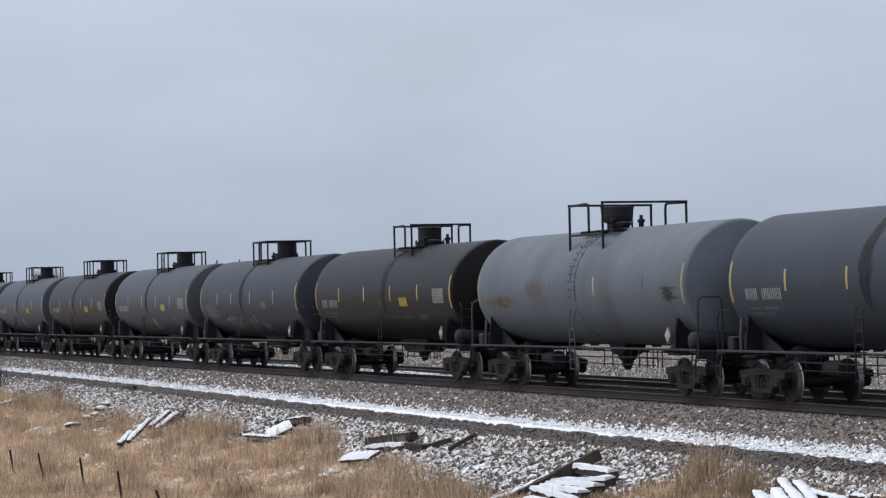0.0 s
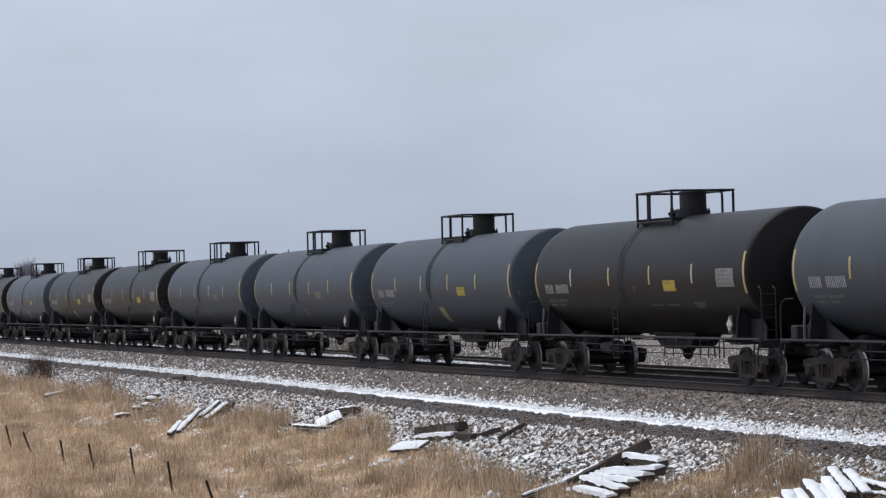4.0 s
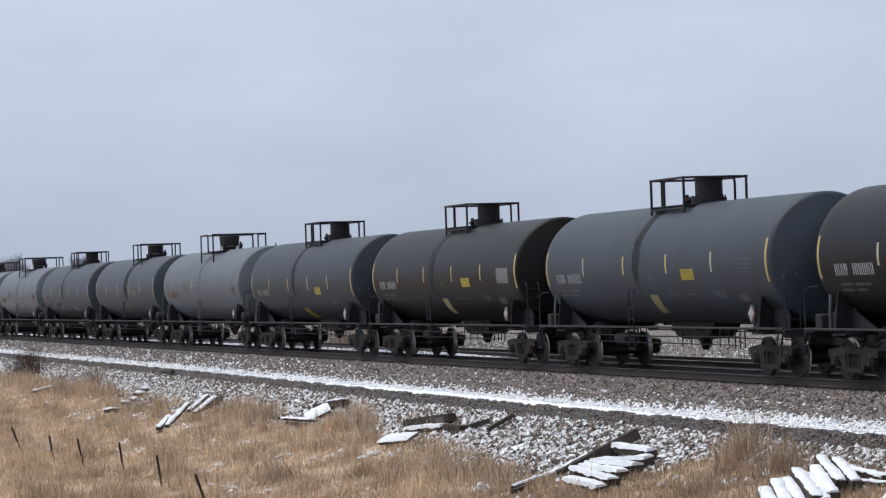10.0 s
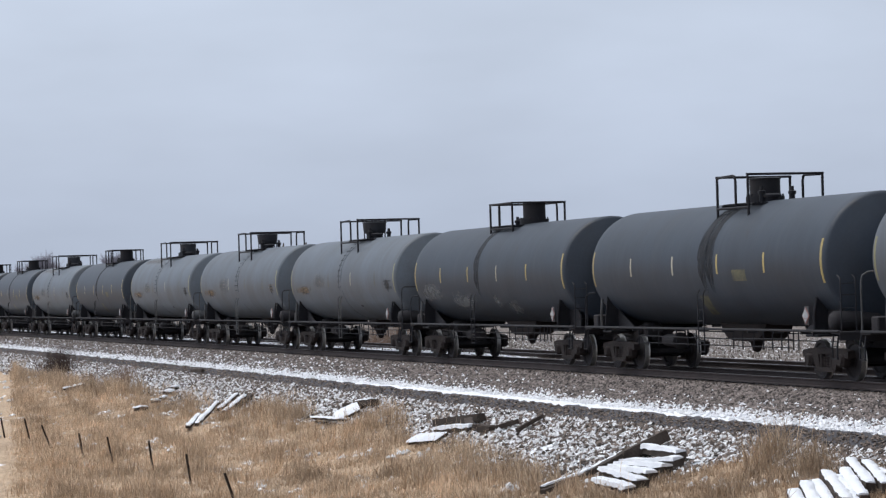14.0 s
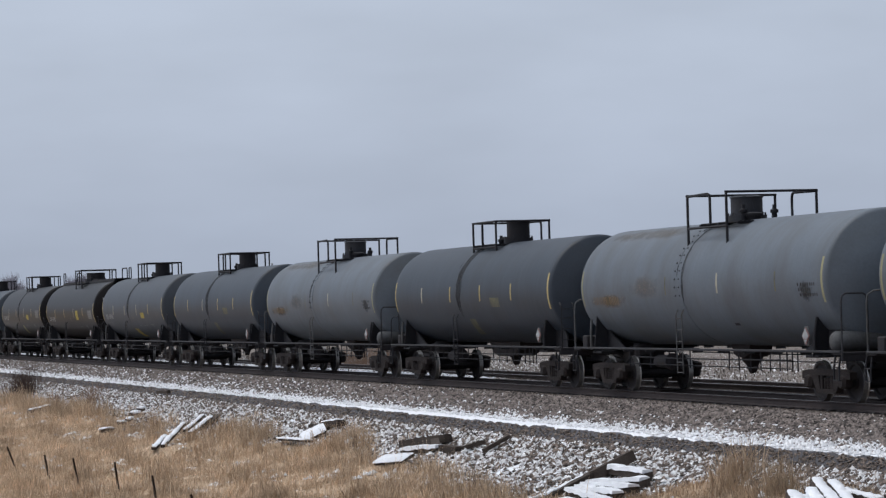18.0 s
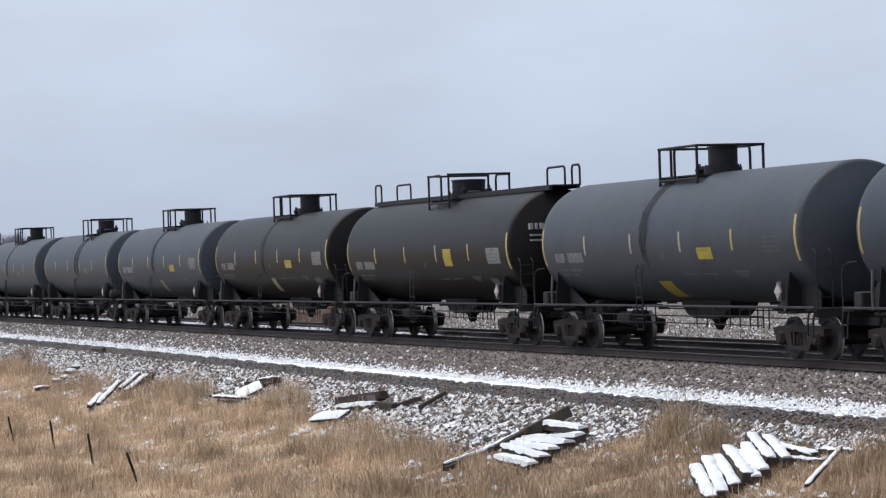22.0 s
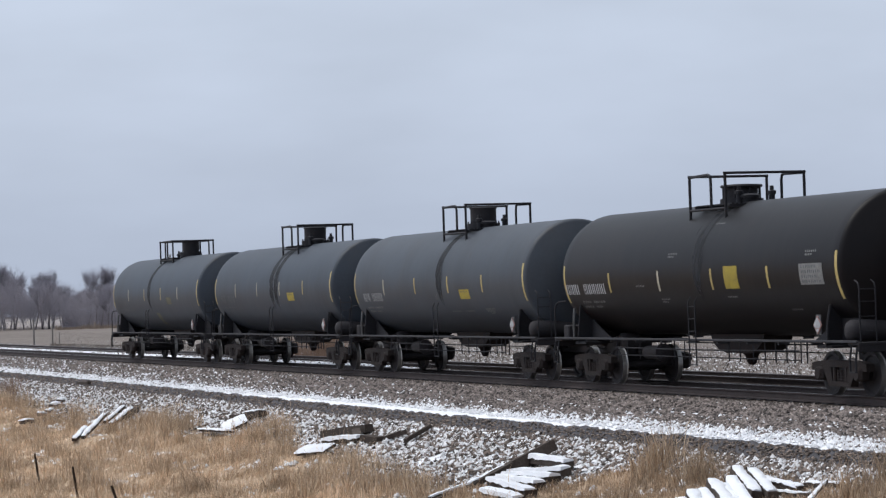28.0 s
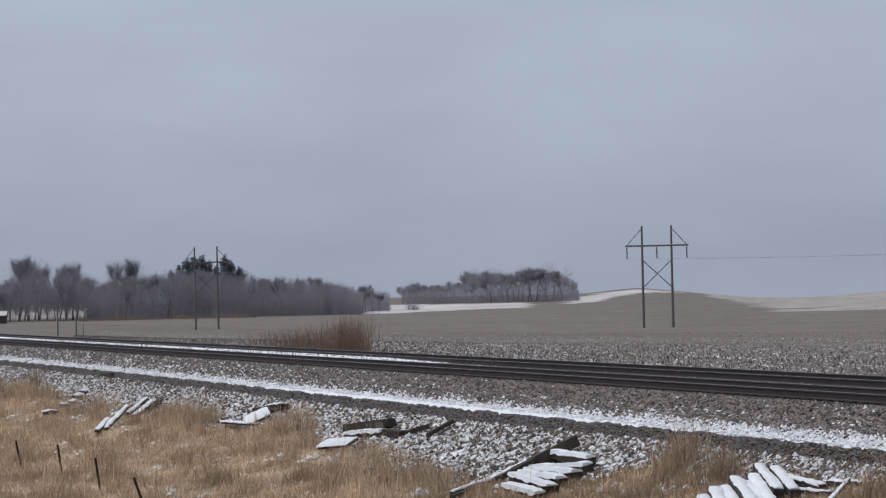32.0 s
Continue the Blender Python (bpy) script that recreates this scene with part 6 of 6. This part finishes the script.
    # broad snowy planks and a block
    prop((-82.6, 20.55), (-82.45, 21.2), 0.18, 0.27, True, 0.1, 0.9, 0.03)
    prop((-82.7, 19.95), (-81.1, 20.4), 0.18, 0.18, True, 0.1, 0.3, 0.04)
    prop((-83.9, 21.2), (-83.2, 21.5), 0.24, 0.2, False, 0.22, 0.3)
    prop((-83.5, 21.45), (-82.5, 21.75), 0.26, 0.26, True, 0.18, 0.3)
    for i, (a, b, snowy, thick, wide, drape) in enumerate(rows):
        tie_thing(i, a, b, snowy, thick, wide, drape=drape)


# ---------------------------------------------------------------- fence posts and marker posts
def build_fence():
    posts = [(-62.9, 13.3), (-70.7, 13.8), (-74.9, 13.6), (-80.6, 13.5), (-84.6, 13.3), (-89.2, 13.0), (-94.6, 13.1), (-100.2, 13.0), (-106.0, 12.9)]
    me = Mesh()
    me.extrude([(-0.035, -0.012), (0.035, -0.012), (0.035, 0.0), (0.008, 0.008), (0.008, 0.04), (-0.008, 0.04), (-0.008, 0.008), (-0.035, 0.0)], -0.3, 0.85, "z")
    for k in range(10):
        me.box((0, -0.018, 0.1 + 0.07 * k), (0.03, 0.014, 0.02))
    mesh = me.done("fence_post", RUSTPOST, 30)
    leans = [18, 8, 7, 11, 10, 20, 12, 9, 14]
    for i, (x, y) in enumerate(posts):
        r = random.Random(60 + i)
        thing("fence_post", mesh, "thin dark steel fence post leaning in dead grass", "fence post", pose(x, y, float(lay(x, y)), leans[i], r.uniform(-3, 3), r.uniform(-12, 12)), group="fence posts along the field")
    pole = Mesh().lathe([(-0.3, 0.09), (0.0, 0.09), (2.4, 0.075), (2.45, 0.05)], 10, "z").done("marker_post", POLEWOOD)
    for x, y in ((-278, 50.4), (-330, 62.0), (-520, 99)):
        thing("marker_post", pole, "weathered wooden post beside the field", "post", (x, y, float(lay(x, y))), group="marker posts")


# ---------------------------------------------------------------- power line
def h_frame(x, y, turn, high=17.4):
    z = float(lay(x, y))
    t = thing("power_pole", None, "wooden H-frame power pole with crossarm and hanging insulators", "power pole", pose(x, y, z, 0, 0, turn), group="H-frame power poles")
    pole = cached(("hpole", high), lambda: Mesh().lathe([(-0.5, 0.24), (0, 0.24), (high * 0.5, 0.2), (high, 0.16), (high + 0.05, 0.1)], 12, "z").done("pole", POLEWOOD))
    for s in (-1, 1):
        part("pole", pole, t, (2.5 * s, 0, 0))
        part("knee_brace", cached(("knee", s, high), lambda: Mesh().rod((2.5 * s, 0, high - 0.4), (5.2 * s, 0, high - 3.4), 0.07, 6).done("knee_brace", POLEWOOD)), t)
        part("cross_brace", cached(("xbrace", s, high), lambda: Mesh().box((0, 0.2 * s, high - 8.2), (6.9, 0.1, 0.16), Matrix.Rotation(s * 0.76, 3, "Y")).done("cross_brace", POLEWOOD, 0)), t)
    part("crossarm", cached(("harm", high), lambda: Mesh().box((0, -0.16, high - 3.4), (10.8, 0.14, 0.3), chamfer=0.02).box((0, 0.16, high - 3.4), (10.8, 0.14, 0.3), chamfer=0.02).done("crossarm", POLEWOOD)), t)
    ins = cached("hins", lambda: Mesh().lathe([(-0.1, 0.04)] + [(-0.2 - 0.14 * k - (0.05 if e else 0), 0.13 if e else 0.06) for k in range(14) for e in (0, 1)], 10, "z").done("insulator", IRON, 0))
    for x in (-5.1, 0, 5.1):
        part("insulator", ins, t, (x, 0, high - 3.5), "dark string of insulator discs")
    return t


def build_power_line():
    spots = [(-300.0, 226.0), (-452.5, 185.4), (-610.3, 143.6)]
    turn = math.degrees(math.atan2(0.925, 0.38))
    for (x, y), high in zip(spots, (17.4, 17.4, 18.1)):
        h_frame(x, y, turn, high)
    u = Vector((math.cos(radians(turn)), math.sin(radians(turn)), 0))
    for (a, b) in zip(spots[:1], spots[1:2]):
        for k in (-5.1, 0, 5.1):
            p = Vector((*a, float(lay(*a)) + 11.8)) + u * k
            q = Vector((*b, float(lay(*b)) + 11.8)) + u * k
            pts = [p.lerp(q, s / 16) - Vector((0, 0, 1.0 * 4 * (s / 16) * (1 - s / 16))) for s in range(17)]
            thing("power_cable", Mesh().tube(pts, 0.006, 5).done("power_cable", RAILING), "thin dark cable slung between power poles", "cable", group="power cables")


# ---------------------------------------------------------------- trees
def bare_tree(seed, high, spread, twigs):
    """Tapered trunk with forking limbs, and a crown of many thin twigs."""
    r = random.Random(seed)
    wood, crown = Mesh(), []

    def limb(p, d, length, rad, depth):
        steps = 3
        for _ in range(steps):
            d2 = (d + Vector((r.uniform(-0.16, 0.16), r.uniform(-0.16, 0.16), r.uniform(-0.02, 0.14)))).normalized()
            q = p + d2 * (length / steps)
            wood.rod(p, q, rad, 5 if depth else 7, rad * 0.8)
            if depth >= 2:
                for _ in range(twigs):
                    crown.append((q, (d2 + Vector((r.uniform(-0.9, 0.9), r.uniform(-0.9, 0.9), r.uniform(-0.2, 1.2)))).normalized(), r.uniform(0.05, 0.12) * high))
            p, d, rad = q, d2, rad * 0.8
        if depth < 3:
            for _ in range(r.randint(3, 4)):
                a = r.uniform(0, 6.28)
                out = Vector((math.cos(a), math.sin(a), 0))
                limb(p - d * r.uniform(0, length * 0.45), (d * 0.75 + out * spread * r.uniform(0.5, 1.1) + Vector((0, 0, 0.2))).normalized(), length * r.uniform(0.55, 0.78), rad * 0.7, depth + 1)

    limb(Vector((0, 0, -0.3)), Vector((0, 0, 1)), high * 0.3, high * 0.011, 0)
    n = len(crown)
    tallest = max((p + d * ln).z for p, d, ln in crown)
    k = high / tallest
    wood.v = [tuple(c * k for c in p) for p in wood.v]
    crown = [(p * k, d, ln * k) for p, d, ln in crown]
    v, f = np.empty((n * 4, 3), np.float32), np.empty((n, 4), np.int32)
    for i, (p, d, ln) in enumerate(crown):
        s = d.orthogonal().normalized() * 0.024
        v[i * 4:i * 4 + 4] = (p - s, p + s, p + d * ln + s * 0.4, p + d * ln - s * 0.4)
        f[i] = (i * 4, i * 4 + 1, i * 4 + 2, i * 4 + 3)
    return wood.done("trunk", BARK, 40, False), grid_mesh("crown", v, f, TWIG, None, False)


def conifer(seed, high):
    r = random.Random(seed)
    v, f = [], []
    # whorls of drooping boughs, each a spray of small dark needle tufts
    for k in range(84):
        t = r.random() ** 0.8
        reach = high * 0.23 * (1 - t) ** 0.8 * r.uniform(0.6, 1.15) + 0.25
        a = r.uniform(0, 6.28)
        d = Vector((math.cos(a), math.sin(a), r.uniform(-0.3, 0.25)))
        root = Vector((0, 0, high * (0.1 + 0.9 * t)))
        for _ in range(16):
            p = root + d * reach * r.uniform(0.15, 1.0) + Vector((r.uniform(-0.3, 0.3), r.uniform(-0.3, 0.3), r.uniform(-0.35, 0.3)))
            e = Vector((r.uniform(-1, 1), r.uniform(-1, 1), r.uniform(-0.6, 1))).normalized() * r.uniform(0.3, 0.7)
            w = e.orthogonal().normalized() * r.uniform(0.07, 0.16)
            o = len(v)
            v += [p - w, p + w, p + e + w * 0.3, p + e - w * 0.3]
            f.append((o, o + 1, o + 2, o + 3))
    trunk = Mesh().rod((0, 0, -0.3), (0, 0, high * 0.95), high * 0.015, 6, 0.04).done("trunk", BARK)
    return trunk, grid_mesh("crown", v, f, NEEDLE, None, False)


def thicket(name, spots, mat, label, category, kind, seed, high, wide=0.06):
    """Upright and arching stems, many to a spot."""
    r = np.random.RandomState(seed)
    n = len(spots)
    sp = np.array(spots)
    z = lay(sp[:, 0], sp[:, 1])
    a = r.uniform(0, 6.28, n)
    lean = r.uniform(0.03, 0.4, n)
    h = sp[:, 2] * r.uniform(0.55, 1.0, n)
    d = np.stack([np.cos(a) * lean, np.sin(a) * lean, np.ones(n)], -1)
    b = r.uniform(0, 6.28, n)
    s = np.stack([np.cos(b), np.sin(b), np.zeros(n)], -1) * wide / 2
    p = np.stack([sp[:, 0], sp[:, 1], z], -1)
    v = np.stack([p - s, p + s, p + d * h[:, None] + s * 0.3, p + d * h[:, None] - s * 0.3], 1).reshape(-1, 3)
    f = np.arange(4 * n).reshape(-1, 4)
    return thing(name, grid_mesh(name, v, f, mat, None, False), label, category, kind=kind)


def at_bearing(deg, reach):
    a = radians(deg)
    x, y = -math.cos(a) * reach, math.sin(a) * reach
    return x, y, float(lay(x, y))


def build_trees():
    r = random.Random(77)
    kinds = [bare_tree(s, 12.0, sp, tw) for s, sp, tw in ((1, 0.7, 8), (2, 0.6, 9), (3, 0.75, 8), (4, 0.5, 9), (5, 0.65, 8))]
    firs = [conifer(s, 12.0) for s in (8, 9)]

    def tree(model, bearing, reach, high, label, group, category="tree", wide=1.0):
        x, y, z = at_bearing(bearing, reach)
        t = thing("tree", None, label, category, pose(x, y, z, 0, 0, r.uniform(0, 360)), group=group)
        k = high / 12.0
        for name, me in zip(("trunk", "crown"), model):
            p = part(name, me, t)
            p.scale = (k * wide, k * wide, k)
        return t

    bare = "leafless grey-brown tree in the far tree line"
    # heights along the woods, by bearing
    wood_a = [7.4, 9.3, 9.45, 9.75, 10.05, 10.2, 10.35, 10.75, 10.95, 11.4, 12.2, 12.7, 13.8, 14.1, 15.1, 15.5, 16.0, 16.3, 16.4, 16.9]
    wood_h = [14, 14, 19.0, 20, 18.5, 13, 17.2, 16.8, 12.5, 15.2, 15.6, 17, 17.2, 14, 13.3, 12.6, 11, 8, 10, 7]
    clump_a = [17.15, 17.35, 17.7, 18.0, 18.35, 18.5, 19.3, 19.5, 19.65, 19.9, 20.0, 20.15, 20.3, 20.45, 20.6, 20.7]
    clump_h = [8, 9.5, 8, 8.5, 10, 13.5, 14, 12.5, 15, 14.5, 11, 16, 11.5, 12.5, 9, 4]
    for i in range(78):
        a = 7.6 + 9.2 * (i + r.uniform(-0.4, 0.4)) / 78
        tree(r.choice(kinds), a, r.uniform(950, 1050), float(np.interp(a, wood_a, wood_h)) * r.uniform(0.85, 1.06), bare, "trees of the far wood", wide=1.1)
    near_trees = ((7.75, 14.5), (8.05, 15.5), (8.28, 17.5), (8.45, 16), (8.65, 13))
    for a, h in near_trees:
        tree(r.choice(kinds[:3]), a, 640, h, "tall leafless tree standing alone before the wood", "trees before the wood", wide=0.8)
    tall_trees = ((9.5, 22), (9.7, 23), (9.9, 22), (10.45, 20), (10.6, 20.5), (11.5, 21), (11.72, 21.5), (11.9, 20), (18.6, 15.5), (19.0, 16), (19.6, 17), (20.1, 18), (20.45, 14.5))
    for a, h in ((9.5, 22), (9.7, 23), (9.9, 22), (10.45, 20), (10.6, 20.5), (11.5, 21), (11.72, 21.5), (11.9, 20)):
        tree(r.choice(kinds[:3]), a, 970, h, "tall leafless tree with a broad airy crown", "trees of the far wood", wide=0.8)
    for a, h in ((12.55, 18.5), (12.7, 20.5), (12.85, 21.5), (13.0, 20), (13.15, 21), (13.3, 19.5), (13.45, 20.5), (13.6, 21), (13.75, 20), (13.9, 18)):
        tree(r.choice(firs), a, 990, h * r.uniform(0.8, 1.05), "dark evergreen standing among leafless trees", "evergreens", "tree", 1.05)
    for i in range(42):
        a = 17.2 + 3.45 * (i + r.uniform(-0.4, 0.4)) / 42
        tree(r.choice(kinds), a, r.uniform(1230, 1300), float(np.interp(a, clump_a, clump_h)) * r.uniform(0.9, 1.08), "leafless tree in a farther clump", "trees of the farther clump", wide=1.2)
    # fine brush fills both woods, thinning towards the tops
    rs = np.random.RandomState(78)
    p, d, ln = [], [], []
    for lo, hi, near, far, ha, hh, n in ((7.4, 16.35, 935, 1040, wood_a, wood_h, 380000), (16.35, 16.9, 1040, 1100, wood_a, wood_h, 12000), (17.15, 20.7, 1225, 1300, clump_a, clump_h, 70000)):
        a = rs.uniform(lo, hi, n)
        wob = 0.12 * waves(a, a * 0, 8, 0.5)
        dist = near + (far - near) * np.clip(rs.rand(n) + wob, 0, 1)
        top = np.interp(a, ha, hh) * np.clip(0.84 + 0.16 * waves(a, dist * 0.02, 7, 0.35), 0.6, 1.02)
        # the trees nearest the shed stand open at the foot
        foot = np.where((a < 10.85) & (rs.rand(n) < 0.9), 4.2 + 1.4 * waves(a, a * 0, 9, 0.2) + rs.uniform(-1.6, 1.6, n), 0.0)
        z = foot + (top - foot) * rs.rand(n) ** 1.15 * rs.uniform(0.8, 1.0, n)
        ra = np.radians(a)
        x, y = -np.cos(ra) * dist, np.sin(ra) * dist
        p.append(np.stack([x, y, lay(x, y) + z], -1))
        t = rs.randn(n, 3) * (0.6, 0.6, 0.6) + (0, 0, 0.35)
        d.append(t / np.linalg.norm(t, axis=1)[:, None])
        ln.append(rs.uniform(0.6, 1.9, n))
    # airy rounded crowns of the tallest trees
    for a, h in tall_trees + near_trees:
        x, y, z = at_bearing(a, 640 if a < 9 else 970 if a < 17 else 1245)
        n = 620 if a > 9 else 260
        t = rs.randn(n, 3)
        t = t / np.linalg.norm(t, axis=1)[:, None] * rs.rand(n, 1) ** 0.5
        p.append(np.array([x, y, z + h * 0.66]) + t * (h * 0.24, h * 0.24, h * 0.32) - (0, 0, 0.6))
        t = t + rs.randn(n, 3) * 0.4 + (0, 0, 0.4)
        d.append(t / np.linalg.norm(t, axis=1)[:, None])
        ln.append(rs.uniform(0.6, 1.8, n))
    p, d, ln = np.concatenate(p), np.concatenate(d), np.concatenate(ln)
    s = np.stack([-d[:, 1], d[:, 0], 0.2 * rs.randn(len(p))], -1)
    s *= (0.03 / np.linalg.norm(s, axis=1))[:, None]
    q = p + d * ln[:, None]
    v = np.stack([p - s, p + s, q + s * 0.4, q - s * 0.4], 1).reshape(-1, 3)
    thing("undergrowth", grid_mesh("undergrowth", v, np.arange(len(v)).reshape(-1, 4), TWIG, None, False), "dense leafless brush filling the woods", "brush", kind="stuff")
    x, y, z = at_bearing(17.35, 1080)
    sp = np.stack([x + rs.randn(160) * 1.6, y + rs.randn(160) * 1.6, np.full(160, 3.2)], -1)
    thicket("bush", sp, TWIG, "lone dark bush on thin snow before the clump", "shrub", "", 80, 3, 0.09)
    # tan weeds along the foot of the wood
    wa, wr = np.radians(rs.uniform(10.7, 14.2, 3600)), rs.uniform(895, 945, 3600)
    sp = np.stack([-np.cos(wa) * wr, np.sin(wa) * wr, 0.5 + 2.4 * rs.rand(3600) ** 2 * np.clip(0.6 + 0.5 * waves(wa * 57.3, wa * 0, 19, 0.9), 0.1, 1)], -1)
    thicket("foot_weeds", sp, WEEDS, "tan weeds and brush along the foot of the wood", "brush", "stuff", 81, 3, 0.2)
    # red-brown shrubs beyond the far track
    for i, (x, y, h, n, w) in enumerate(((-151.8, 44.0, 2.3, 330, 0.8), (-155.0, 43.6, 1.7, 300, 1.0), (-159.0, 43.2, 1.45, 300, 1.1), (-153.4, 44.2, 2.0, 260, 0.6), (-163.5, 43.0, 1.3, 260, 1.3))):
        g = np.random.RandomState(90 + i)
        sp = np.stack([x + g.randn(n) * w, y + g.randn(n) * w * 0.8, np.full(n, h)], -1)
        tagged(thicket("shrub", sp, REDTWIG, "leafless red-brown shrub beside the far track", "shrub", "", 95 + i, h, 0.018), group="shrubs by the track")
    g = np.random.RandomState(99)
    for i, (x, y, h) in enumerate(((-121.5, 20.9, 0.9), (-123.5, 21.3, 0.8), (-127.0, 20.4, 0.8), (-141.2, 21.15, 1.5), (-142.6, 21.0, 1.3))):
        n = 240 if h > 1 else 110
        sp = np.stack([x + g.randn(n) * (0.6 if h > 1 else 0.34), y + g.randn(n) * (0.32 if h > 1 else 0.25), np.full(n, h)], -1)
        tagged(thicket("weed_shrub", sp, DARKSTEM if h > 1 else REDTWIG, "small leafless weed shrub in dead grass", "shrub", "", 120 + i, h, 0.018 if h > 1 else 0.014), group="weed shrubs")


# ---------------------------------------------------------------- the shed
def build_far():
    x, y, z = at_bearing(8.98, 900)
    shed = thing("farm_shed", None, "low farm shed with a pale roof beside the wood", "shed", pose(x, y, z, 0, 0, 75))
    part("wall", Mesh().box((0, 0, 1.2), (9.0, 5.0, 2.6)).box((-1.5, -2.53, 1.0), (2.2, 0.06, 2.0)).done("wall", SIDING, 0), shed)
    part("roof", Mesh().extrude([(-3.0, 2.45), (0.0, 3.7), (3.0, 2.45), (3.0, 2.6), (0.0, 3.9), (-3.0, 2.6)], -4.9, 4.9, "x").done("roof", ROOFING, 0), shed, None, "pale metal roof")


build_bank()
build_grass()
build_stubble()
build_ties()
build_fence()
build_power_line()
build_trees()
build_far()


motions()
